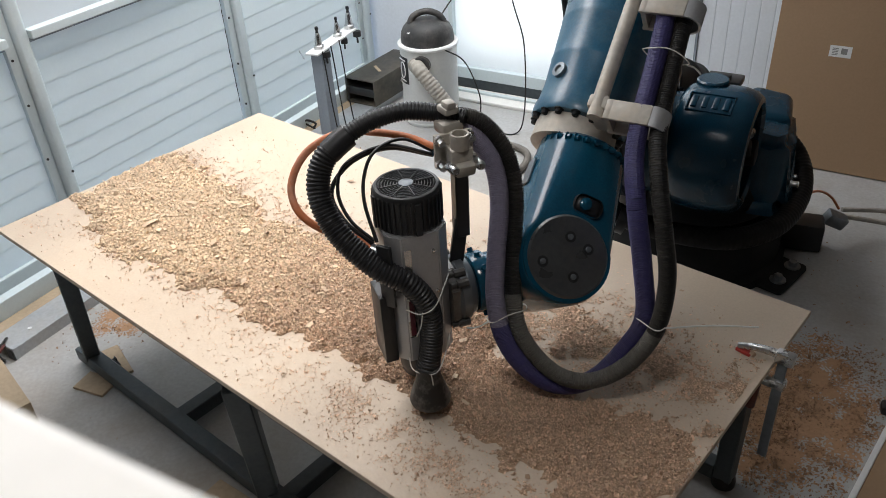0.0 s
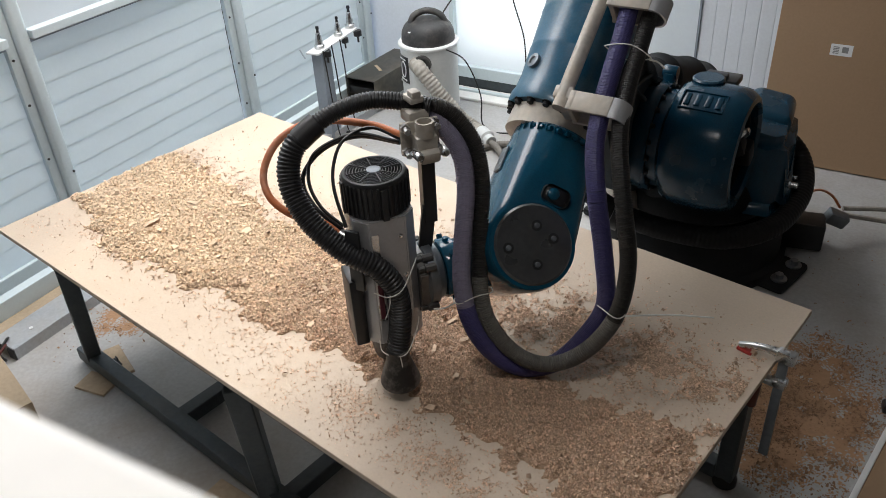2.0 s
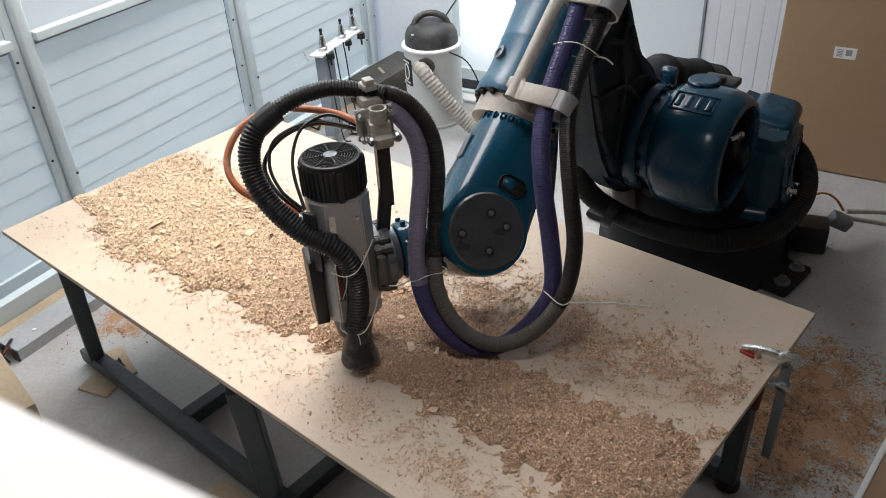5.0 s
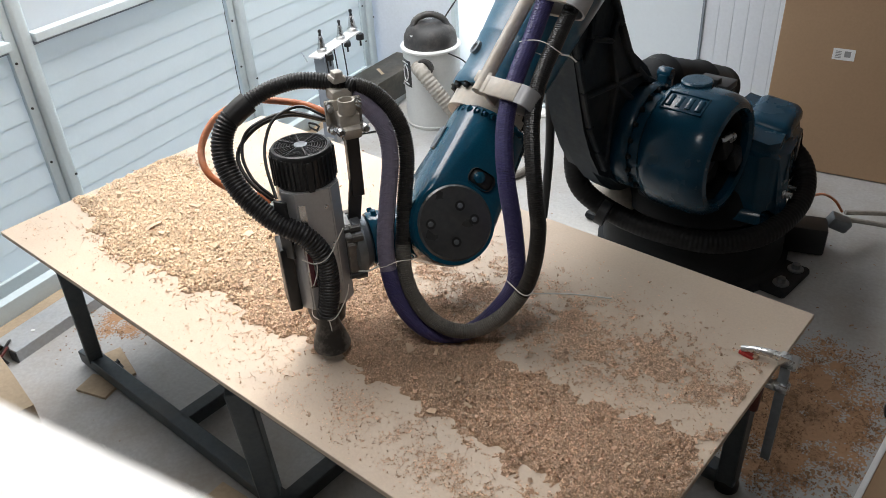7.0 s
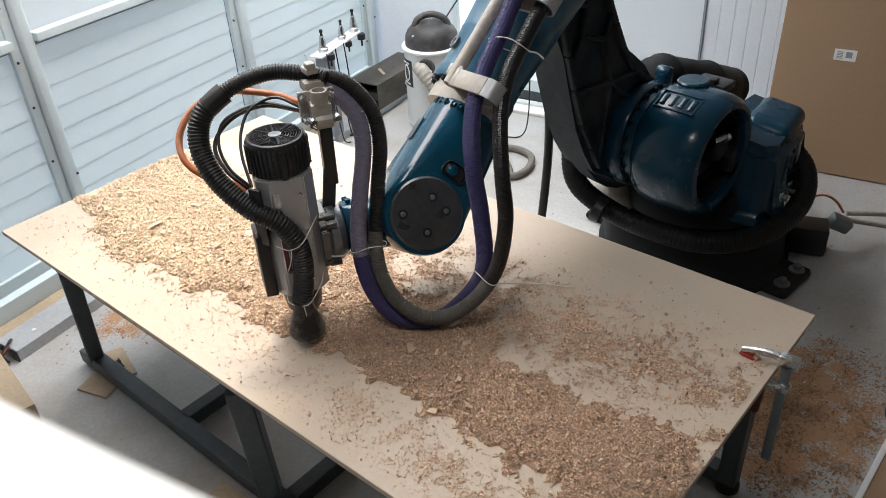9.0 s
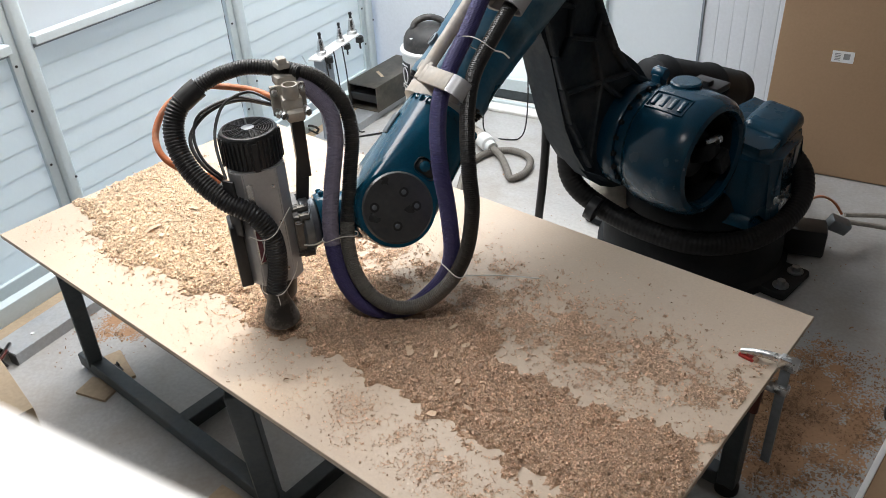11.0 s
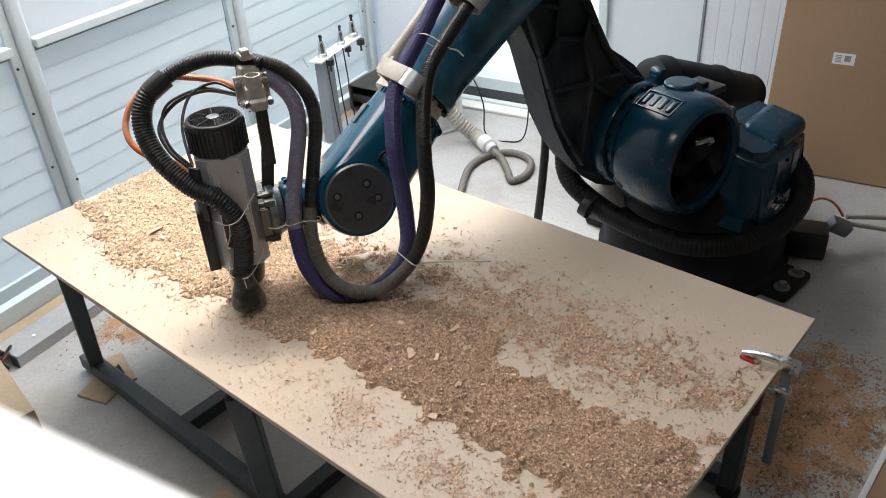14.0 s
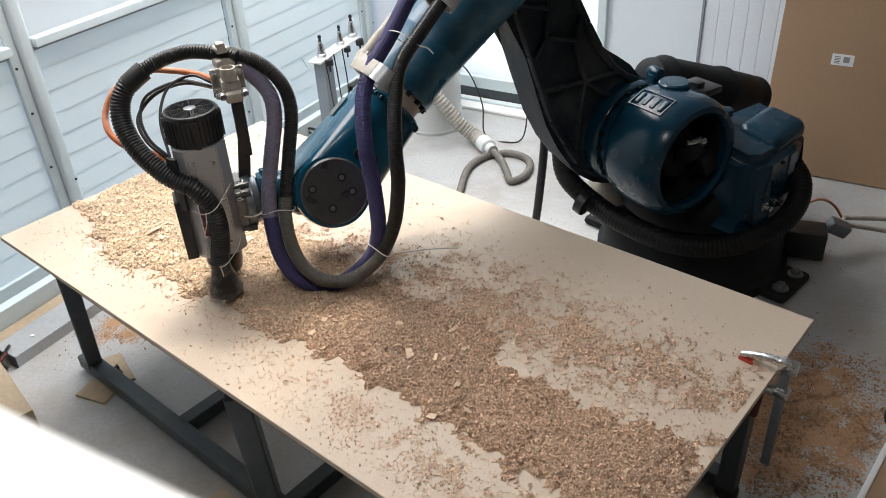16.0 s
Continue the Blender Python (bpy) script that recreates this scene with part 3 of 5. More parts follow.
fs = [bm.faces.new(lowr), bm.faces.new(uppr)] + [bm.faces.new((lowr[k], lowr[(k + 1) % 6], uppr[(k + 1) % 6], uppr[k])) for k in range(6)]
bmesh.ops.triangulate(bm, faces=fs[:2])
bmesh.ops.bevel(bm, geom=[e for e in bm.edges if e.calc_face_angle(0) > 0.4], offset=0.042, segments=5, affect="EDGES")
part("shoulder_block", bm, M_BLUE_SHADED, car)
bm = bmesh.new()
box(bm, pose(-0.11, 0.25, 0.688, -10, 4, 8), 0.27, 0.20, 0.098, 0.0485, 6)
part("cast_pad", bm, M_BLUE_SHADED, car, smooth=60)
part("shoulder_boss", lathe(bmesh.new(), pose(-0.235, 0.26, 0.688), [(0.035, 0), (0.036, 0.02), (0.022, 0.026)], 20), M_BLUE_SHADED, car)
part("shoulder_boss", lathe(bmesh.new(), pose(0.03, 0.12, 0.76), [(0.03, 0), (0.028, 0.025), (0.015, 0.03)], 20), M_BLUE_SHADED, car)
for x, z in ((0.08, 0.46), (-0.02, 0.44)):
    part("steel_stud", lathe(bmesh.new(), pose(x, 0.405 + 0.2 * (x - 0.08), z) @ YAX, [(0.022, 0), (0.022, 0.012), (0.013, 0.014), (0.013, 0.04), (0.008, 0.042)], 14), M_STEEL, car, "bright steel stud")
bm = bmesh.new()
box(bm, pose(-0.12, 0.372, 0.58, 0, 0, 12), 0.06, 0.004, 0.1, 0.001, 1)
part("type_plate", bm, M_GREYSTEEL, car)
for x, z in ((-0.03, 0.62), (-0.09, 0.50), (0.03, 0.55)):
    bolt(BOLT_DARK, car, pose(x, 0.385 + 0.2 * x, z) @ YAX)
# counterweight cylinder
bm = bmesh.new()
CA, CE = Vector((0.2, -0.2, 0.875)), Vector((-0.62, -0.2, 0.555))
CB = Matrix.Translation(CA) @ (CE - CA).to_track_quat("Z", "Y").to_matrix().to_4x4()
lathe(bm, CB, [(0.05, 0.0), (0.09, 0.03), (0.104, 0.10), (0.112, 0.11), (0.112, 0.13), (0.106, 0.135), (0.108, 0.52), (0.116, 0.53), (0.116, 0.55), (0.108, 0.555), (0.104, 0.76), (0.096, 0.80), (0.103, 0.82), (0.103, 0.84), (0.085, 0.85), (0.03, 0.855)], 36)
part("balance_cylinder", bm, M_DARK, car, "black balance cylinder")
bm = bmesh.new()
box(bm, pose(A1 - 0.10, -0.09, 0.905), 0.07, 0.05, 0.08, 0.015)
lathe(bm, pose(A1 - 0.10, -0.12, 0.94) @ YAX, [(0.024, 0), (0.028, 0.008), (0.028, 0.05), (0.024, 0.058)], 24)
part("lifting_lug", bm, M_BLUE_SHADED, car)
bm = bmesh.new()
box(bm, pose(A1 - 0.16, 0.1, 0.92), 0.10, 0.14, 0.03, 0.006)
box(bm, pose(A1 - 0.13, 0.1, 0.94), 0.04, 0.06, 0.03, 0.006)
part("bracket", bm, M_BLACK, car)
# thick hose slung round the turntable
hp = spline([(0.46, -0.34, 0.84), (0.53, -0.335, 0.64), (0.55, -0.285, 0.48), (0.495, -0.14, 0.37), (0.47, 0.06, 0.34), (0.40, 0.26, 0.325), (0.24, 0.40, 0.33), (0.05, 0.45, 0.36), (-0.10, 0.44, 0.41), (-0.19, 0.38, 0.48), (-0.19, 0.29, 0.55), (-0.13, 0.24, 0.56)], 0.0045)
part("hose", corrugated(bmesh.new(), hp, 0.047, depth=0.035, seg=18), M_DARKHOSE, car, "thick black corrugated hose")
part("hose_clip", lathe(bmesh.new(), pose(0.545, -0.17, 0.388, 72, 0, 12), [(0.045, -0.02), (0.056, -0.02), (0.056, 0.02), (0.045, 0.02)], 24), M_BLACK, car)
cable("cable", [(0.56, -0.45, 0.95), (0.53, -0.465, 0.60), (0.55, -0.48, 0.25), (0.57, -0.50, 0.02)], 0.02, M_RUBBER, car, "black cable hanging to the floor", seg=12)
part("grey_cover", lathe(bmesh.new(), pose(0.30, -0.26, 0.30), [(0.11, 0), (0.10, 0.08), (0.05, 0.13)], 24), M_CAST, car)

# link arm: dished casting with ribs
def slab(bm, outline, y0, y1, bev=0.0, taper=1.0):
    a = [bm.verts.new((x * (taper if x < 0 else 1), y0, z * taper)) for x, z in outline]
    b = [bm.verts.new((x, y1, z)) for x, z in outline]
    n = len(a)
    fs = [bm.faces.new(a), bm.faces.new(b)] + [bm.faces.new((a[k], a[(k + 1) % n], b[(k + 1) % n], b[k])) for k in range(n)]
    if bev:
        bmesh.ops.bevel(bm, geom=list({e for f in fs[:2] for e in f.edges}), offset=bev, segments=3, affect="EDGES")
    return bm
OUT = [(-0.20, -0.14), (-0.14, -0.20), (-0.06, -0.245), (0.04, -0.275), (0.15, -0.287), (0.28, -0.285), (0.42, -0.262), (0.58, -0.212), (0.72, -0.165), (0.90, -0.105), (1.05, -0.10), (1.24, -0.09), (1.30, 0.03), (1.24, 0.17), (1.05, 0.165), (0.74, 0.138), (0.60, 0.12), (0.47, 0.108), (0.345, 0.115), (0.25, 0.145), (0.18, 0.185), (0.08, 0.235), (-0.05, 0.25), (-0.17, 0.19), (-0.25, 0.07), (-0.25, -0.07)]
link = part("link_casting", slab(bmesh.new(), OUT, -0.28, -0.125, 0.035, 0.95), M_LINK, lnk, "dark ribbed cast link arm")
LO_X, LO_Z = [-0.06, 0.15, 0.42, 0.72, 0.90, 1.24], [-0.24, -0.28, -0.26, -0.165, -0.105, -0.09]
HI_X, HI_Z = [0.08, 0.18, 0.25, 0.345, 0.47, 0.74, 1.24], [0.235, 0.185, 0.145, 0.115, 0.108, 0.138, 0.17]
def rib(a, b, w=0.03):
    bm = bmesh.new()
    a, b = ((q[0], min(max(q[1], 0.92 * float(np.interp(q[0], LO_X, LO_Z))), 0.92 * float(np.interp(q[0], HI_X, HI_Z)))) for q in (a, b))
    beam(bm, (a[0], -0.118, a[1]), (b[0], -0.118, b[1]), w, 0.034, (0, 1, 0), 0.006)
    return part("rib", bm, M_LINK, lnk)
RIM = [q for q in OUT if q[0] > 0.05]
for a, b in zip(RIM, RIM[1:]):
    rib((a[0], a[1] * 0.90), (b[0], b[1] * 0.90), 0.026)
for a, b in (((0.18, -0.27), (0.42, -0.03)), ((0.30, 0.15), (0.42, -0.03)), ((0.42, -0.03), (0.56, -0.23)), ((0.42, -0.03), (0.60, 0.03)), ((0.60, 0.03), (0.66, 0.13)), ((0.60, 0.03), (0.72, -0.06)), ((0.72, -0.06), (0.68, -0.21)), ((0.72, -0.06), (0.80, 0.01)), ((0.80, 0.01), (0.95, -0.15)), ((0.80, 0.01), (0.93, 0.12)), ((0.95, -0.11), (1.1, 0.0)), ((0.95, 0.11), (1.1, 0.0)), ((0.16, 0.05), (0.42, -0.03))):
    rib(a, b, 0.02)

# upper arm
bm = bmesh.new()
FA = pose(0, 0, 0.038)
lathe(bm, FA @ XAX, [(0.10, 0.385), (0.129, 0.387), (0.132, 0.395), (0.132, 0.42), (0.127, 0.435), (0.125, 0.48), (0.130, 0.56), (0.1315, 0.565), (0.130, 0.57), (0.138, 0.68), (0.1395, 0.685), (0.138, 0.69), (0.152, 0.85), (0.17, 1.0), (0.17, 1.14), (0.1, 1.16)], 56)
part("forearm_tube", bm, M_BLUE_WORN, arm, "blue painted forearm tube with worn paint")
part("collar", lathe(bmesh.new(), FA @ XAX, [(0.09, 0.32), (0.112, 0.325), (0.112, 0.384), (0.09, 0.388)], 48), M_CAST, arm, "dusty grey collar")
for k in range(16):
    a = 2 * math.pi * (k + 0.5) / 16
    bolt(BOLT_DARK, arm, FA @ pose(0.388, 0.119 * math.cos(a), 0.119 * math.sin(a)) @ XAX @ pose(0, 0, 0, 180))
part("plug_screw", lathe(bmesh.new(), FA @ pose(0.50, -0.108, 0.058) @ pose(0, 0, 0, 61), [(0.021, 0), (0.021, 0.012), (0.012, 0.013), (0.010, 0.008)], 18), M_GREYSTEEL, arm)
bm = bmesh.new()
box(bm, pose(1.06, 0.02, 0.10), 0.34, 0.34, 0.34, 0.06, 3)
box(bm, pose(0.98, -0.10, -0.22), 0.22, 0.2, 0.16, 0.04, 3)
part("elbow_block", bm, M_BLUE, arm)
for y, z in ((-0.1, 0.1), (0.08, 0.14), (0.08, -0.06)):
    part("axis_motor", lathe(bmesh.new(), pose(1.2, y, z) @ XAX, [(0.07, 0), (0.075, 0.02), (0.075, 0.22), (0.05, 0.26)], 24), M_DARK, arm)
# conduit pipe and its two clamps
CH, CS = -0.228, -0.075
part("conduit_pipe", rod(bmesh.new(), (0.325, CH, CS), (1.1, CH - 0.01, CS), 0.019, 20), M_CAST, arm, "dusty grey conduit pipe")
bm = bmesh.new()
box(bm, pose(0.365, CH + 0.05, CS), 0.035, 0.13, 0.05, 0.006)
part("pipe_foot", bm, M_CAST, arm)
for gx in (0.337, 0.63):
    bm = bmesh.new()
    box(bm, pose(gx, -0.225, -0.115), 0.05, 0.085, 0.014, 0.003)
    box(bm, pose(gx, -0.262, -0.16), 0.052, 0.010, 0.11, 0.003)
    box(bm, pose(gx, -0.19, -0.16), 0.052, 0.012, 0.11, 0.003)
    part("hose_clamp", bm, M_CAST, arm, "dusty cast hose clamp block")
    bm = bmesh.new()
    prev = None
    for q in np.linspace(-math.pi / 2, math.pi / 2, 14):
        ring = [bm.verts.new((gx + dx, -0.226 + rr * math.sin(q), -0.215 - rr * math.cos(q))) for dx, rr in ((-0.026, 0.033), (0.026, 0.033), (0.026, 0.039), (-0.026, 0.039))]
        if prev:
            for k in range(4):
                bm.faces.new((prev[k], prev[(k + 1) % 4], ring[(k + 1) % 4], ring[k]))
        else:
            bm.faces.new(ring)
        prev = ring
    bm.faces.new(prev)
    part("clamp_strap", bm, M_ALU, arm, "bright aluminium strap")

# wrist
bm = bmesh.new()
vs = []
for k in range(40):
    a = 2 * math.pi * k / 40
    c, s = math.cos(a), math.sin(a)
    for x, r in ((0.335, 0.105), (0.325, 0.116), (0.25, 0.12)):
        vs.append(bm.verts.new((x, r * c, r * s)))
    for nn, r in ((0.152, 0.108), (0.146, 0.114), (0.13, 0.119), (-0.12, 0.119), (-0.135, 0.11)):
        vs.append(bm.verts.new((r * c, nn, r * s)))
bmesh.ops.convex_hull(bm, input=vs)
part("wrist_housing", bm, M_BLUE, wri, "glossy blue wrist housing with dust", smooth=25)
part("rim_ring", lathe(bmesh.new(), YAX, [(0.10, 0.148), (0.112, 0.150), (0.113, 0.158), (0.106, 0.160)], 56), M_BLUE, wri)
cov = part("cover_plate", lathe(bmesh.new(), YAX, [(0.09, 0.14), (0.1035, 0.152), (0.1035, 0.161), (0.098, 0.167)], 56), M_COVER, wri, "dark round cover plate")
for x, z in ((0.044, -0.017), (-0.039, -0.063), (0.032, 0.036), (-0.046, 0.022)):
    x, z = x + 0.002, z + 0.005
    part("recess", lathe(bmesh.new(), pose(x, 0.1665, z) @ YAX, [(0.014, 0), (0.014, 0.0015), (0.0105, 0.0016)], 18), M_BLACK, cov)
    bolt(BOLT_GREY, cov, pose(x, 0.167, z) @ YAX @ Matrix.Diagonal((0.95, 0.95, 0.6, 1)))
for k in range(14):
    a = math.pi * (0.05 + 0.9 * k / 13) - math.pi / 2
    bolt(BOLT_BLUE, wri, pose(0.315, 0.117 * math.cos(a), 0.117 * math.sin(a)) @ Matrix.Rotation(-a, 4, "X") @ pose(0, 0, 0, -90))
bm = bmesh.new()
box(bm, pose(0.140, 0.150, 0.01, 0, 0, 8), 0.05, 0.02, 0.075, 0.02, 4)
pk = part("pocket", bm, M_BLACK, wri, "dark pocket with a bolt")
part("pocket_bolt", lathe(bmesh.new(), pose(0.140, 0.158, 0.0) @ YAX, [(0.016, 0), (0.016, 0.008), (0.010, 0.012)], 8), M_BLUE, pk)
part("inner_wrist", lathe(bmesh.new(), YAX, [(0.085, -0.15), (0.095, -0.14), (0.095, 0.10), (0.085, 0.13)], 40), M_BLUE, wri)
bm = bmesh.new()
box(bm, pose(0.215, 0.0, -0.123), 0.07, 0.05, 0.006, 0.002)
part("type_plate", bm, M_GREYSTEEL, wri)

# ---- milling spindle ----
spindle = thing("milling_spindle", robot_at(0)["tool"], "grey milling spindle with black fan cap and suction nozzle", "spindle")
def prism(bm, w, d, c, z0, z1, m=Matrix(), bev=0.003):
    """An upright block with cut corners."""
    o = [(w / 2, -d / 2 + c), (w / 2, d / 2 - c), (w / 2 - c, d / 2), (-w / 2 + c, d / 2), (-w / 2, d / 2 - c), (-w / 2, -d / 2 + c), (-w / 2 + c, -d / 2), (w / 2 - c, -d / 2)]
    a = [bm.verts.new(m @ Vector((x, y, z0))) for x, y in o]
    b = [bm.verts.new(m @ Vector((x, y, z1))) for x, y in o]
    fs = [bm.faces.new(a), bm.faces.new(b)] + [bm.faces.new((a[k], a[(k + 1) % 8], b[(k + 1) % 8], b[k])) for k in range(8)]
    bmesh.ops.bevel(bm, geom=list({e for f in fs for e in f.edges}), offset=bev, segments=2, affect="EDGES")
    return bm
body = part("motor_body", prism(bmesh.new(), 0.152, 0.152, 0.031, 0.135, 0.503), M_ALU, spindle, "brushed grey aluminium motor body", smooth=20)
# black side panels
bm = bmesh.new()
box(bm, pose(0.063, -0.083, 0.40, 0, 0, -45), 0.010, 0.036, 0.17, 0.002)
box(bm, pose(0.02, -0.09, 0.24), 0.085, 0.034, 0.20, 0.004)
part("side_panel", bm, M_BLACK, spindle, "black side panel")
bm = bmesh.new()
box(bm, pose(0.0772, -0.034, 0.272), 0.003, 0.02, 0.12, 0.001, 1)
part("label_strip", bm, M_STEEL, body)
bm = bmesh.new()
box(bm, pose(0.0782, -0.034, 0.272), 0.004, 0.013, 0.105, 0.001, 1)
part("maroon_label", bm, M_MAROON, body)
bm = bmesh.new()
box(bm, pose(0.0765, -0.032, 0.43), 0.002, 0.018, 0.075, 0.0005, 1)
part("chrome_strip", bm, M_STEEL, body)
for y, z in ((0.03, 0.45), (0.03, 0.18), (-0.03, 0.35), (0.035, 0.335)):
    bolt(BOLT_STEEL, body, pose(0.0758, y, z, 0, 90, 0) @ Matrix.Diagonal((0.6, 0.6, 0.6, 1)))
# fan cap
bm = bmesh.new()
lathe(bm, pose(0, 0, 0), [(0.055, 0.506), (0.076, 0.504), (0.0765, 0.512), (0.0765, 0.578), (0.079, 0.583), (0.079, 0.592), (0.075, 0.597), (0.068, 0.598), (0.0665, 0.588), (0.065, 0.55), (0.03, 0.548)], 56)
cap = part("fan_cap", bm, M_BLACK, spindle, "black fan cap with round grille")
for k in range(36):
    a = 2 * math.pi * k / 36
    bm = bmesh.new()
    box(bm, pose(0.078 * math.cos(a), 0.078 * math.sin(a), 0.548 if k % 9 else 0.543, 0, 0, math.degrees(a)), 0.0075 if k % 9 else 0.012, 0.005 if k % 9 else 0.016, 0.082 if k % 9 else 0.082, 0.0012, 1)
    part("fin", bm, M_BLACK, cap)
for r in (0.022, 0.029, 0.036, 0.043, 0.050, 0.057, 0.064):
    bm = bmesh.new()
    pts = [Vector((r * math.cos(2 * math.pi * k / 40), r * math.sin(2 * math.pi * k / 40), 0.597)) for k in range(41)]
    part("grille_ring", tube(bm, pts, 0.0013, 5, False), M_BLACK, cap)
for k in range(8):
    a = 2 * math.pi * k / 8
    part("grille_spoke", rod(bmesh.new(), (0.016 * math.cos(a), 0.016 * math.sin(a), 0.5985), (0.067 * math.cos(a), 0.067 * math.sin(a), 0.5985), 0.002, 6), M_BLACK, cap)
part("grille_badge", lathe(bmesh.new(), pose(0, 0, 0.594), [(0.0175, -0.045), (0.0175, 0.006), (0.015, 0.007)], 24), M_GREYSTEEL, cap, "round grey badge")
# mounting flange towards the wrist
bm = bmesh.new()
FL = pose(0, 0, 0.271) @ YAX
prism(bm, 0.15, 0.17, 0.04, -0.012, 0.012, FL @ pose(0, 0, 0.083), 0.003)
part("mounting_plate", bm, M_WORN, spindle, "worn steel mounting plate", smooth=20)
part("flange", lathe(bmesh.new(), FL, [(0.05, 0.07), (0.083, 0.098), (0.085, 0.10), (0.085, 0.122), (0.078, 0.124), (0.072, 0.14), (0.05, 0.15)], 48), M_GREYSTEEL, spindle)
part("wrist_flange", lathe(bmesh.new(), FL, [(0.04, 0.145), (0.075, 0.146), (0.078, 0.15), (0.078, 0.185), (0.070, 0.19), (0.07, 0.235), (0.082, 0.25), (0.082, 0.30), (0.06, 0.34)], 48), M_BLUE, spindle, "blue wrist flange")
for k in range(10):
    a = 2 * math.pi * (k + 0.4) / 10
    bolt(BOLT_BLUE, spindle, FL @ Matrix.Rotation(a, 4, "Z") @ pose(0.077, 0, 0.168, 0, 90, 0))
for x, z in ((0.068, 0.06), (0.068, -0.06), (-0.068, 0.06), (-0.068, -0.06), (0.045, 0.075), (0.045, -0.075)):
    part("clamp_bolt", lathe(bmesh.new(), pose(x, 0.02, 0.271 + z) @ YAX, [(0.007, 0.05), (0.007, 0.066), (0.011, 0.067), (0.011, 0.095), (0.007, 0.097)], 8), M_WORN, spindle)
# nose, rubber boot and suction nozzle
part("spindle_nose", lathe(bmesh.new(), Matrix(), [(0.058, 0.14), (0.06, 0.13), (0.056, 0.085), (0.05, 0.05), (0.046, 0.045), (0.03, 0.045), (0.03, 0.03)], 36), M_RUBBER, spindle, "black rubber boot")
part("cutter", lathe(bmesh.new(), Matrix(), [(0.016, 0.07), (0.016, 0.03), (0.008, 0.028), (0.008, 0.002)], 16), M_STEEL, spindle)
part("suction_nozzle", lathe(bmesh.new(), pose(0.12, -0.018, 0.0), [(0.040, 0.042), (0.050, 0.038), (0.052, 0.045), (0.050, 0.056), (0.043, 0.08), (0.035, 0.105), (0.0305, 0.122), (0.030, 0.13), (0.0305, 0.15), (0.024, 0.152)], 32), M_NOZZLE, spindle, "black rubber suction nozzle with white scuffs")
LOOP = [(0.12, -0.018, 0.145), (0.112, -0.004, 0.20), (0.106, 0.003, 0.265), (0.103, -0.005, 0.33), (0.088, -0.04, 0.385), (0.055, -0.105, 0.43), (0.005, -0.162, 0.492), (-0.04, -0.188, 0.553), (-0.073, -0.186, 0.609), (-0.092, -0.158, 0.657), (-0.102, -0.103, 0.692)]
part("suction_hose", corrugated(bmesh.new(), spline(LOOP, 0.0023), 0.0288, depth=0.085, seg=22), M_SUCTION, spindle, "thick black corrugated suction hose")
part("cuff", tube(bmesh.new(), spline([(-0.094, -0.15, 0.664), (-0.099, -0.12, 0.683), (-0.102, -0.098, 0.695)], 0.005), 0.0290, 20), M_SUCTION, spindle)
LOOP2 = [(-0.100, -0.118, 0.686), (-0.103, -0.07, 0.708), (-0.098, -0.02, 0.724), (-0.086, 0.042, 0.732), (-0.055, 0.12, 0.722), (-0.03, 0.16, 0.712)]
part("suction_hose", corrugated(bmesh.new(), spline(LOOP2, 0.0020), 0.0218, depth=0.095, seg=20), M_SUCTION, spindle)
# hose bracket on its post
bm = bmesh.new()
beam(bm, (-0.002, 0.105, 0.30), (-0.004, 0.132, 0.47), 0.012, 0.036, (0, 1, 0), 0.002)
beam(bm, (-0.010, 0.132, 0.42), (-0.010, 0.135, 0.65), 0.034, 0.034, (0, 1, 0), 0.002)
part("post", bm, M_BLACK, spindle, "black flat steel post")
bm = bmesh.new()
box(bm, pose(-0.008, 0.122, 0.655), 0.012, 0.094, 0.084, 0.003)
box(bm, pose(0.022, 0.125, 0.648), 0.045, 0.054, 0.052, 0.006)
box(bm, pose(0.05, 0.127, 0.628, 0, 20, 0), 0.022, 0.05, 0.035, 0.008)
lathe(bm, pose(0.028, 0.125, 0.672), [(0.022, 0), (0.022, 0.036), (0.017, 0.036), (0.017, 0.012)], 24)
bracket = part("hose_bracket", bm, M_CAST, spindle, "dusty cast hose bracket with bolts")
for y, z in ((0.085, 0.686), (0.158, 0.686), (0.085, 0.625), (0.158, 0.625)):
    part("bolt_head", lathe(bmesh.new(), pose(-0.004, y, z, 0, 90, 0), [(0.012, 0), (0.012, 0.010), (0.008, 0.011), (0.008, 0.03)], 6), M_STEEL, bracket)
for y in (0.095, 0.157):
    part("bolt_head", lathe(bmesh.new(), pose(0.03, y, 0.634, 0, 80, 0), [(0.011, 0), (0.011, 0.045), (0.007, 0.05)], 8), M_STEEL, bracket)
bm = bmesh.new()
box(bm, pose(-0.035, 0.122, 0.702, 0, 0, 10), 0.05, 0.056, 0.03, 0.008)
box(bm, pose(-0.03, 0.12, 0.744, 0, 0, 10), 0.045, 0.036, 0.018, 0.006)
box(bm, pose(-0.022, 0.12, 0.757, 0, 0, 10), 0.03, 0.024, 0.018, 0.004)
part("hose_saddle", bm, M_CAST, spindle)
cable("orange_cable", [(-0.05, 0.09, 0.645), (-0.11, 0.045, 0.655), (-0.16, -0.02, 0.66), (-0.185, -0.10, 0.665), (-0.19, -0.185, 0.63), (-0.165, -0.236, 0.57), (-0.12, -0.238, 0.52), (-0.075, -0.195, 0.482), (-0.03, -0.125, 0.463), (0.005, -0.088, 0.440)], 0.0095, M_ORANGE, spindle, "orange motor cable", 0.01, 10)
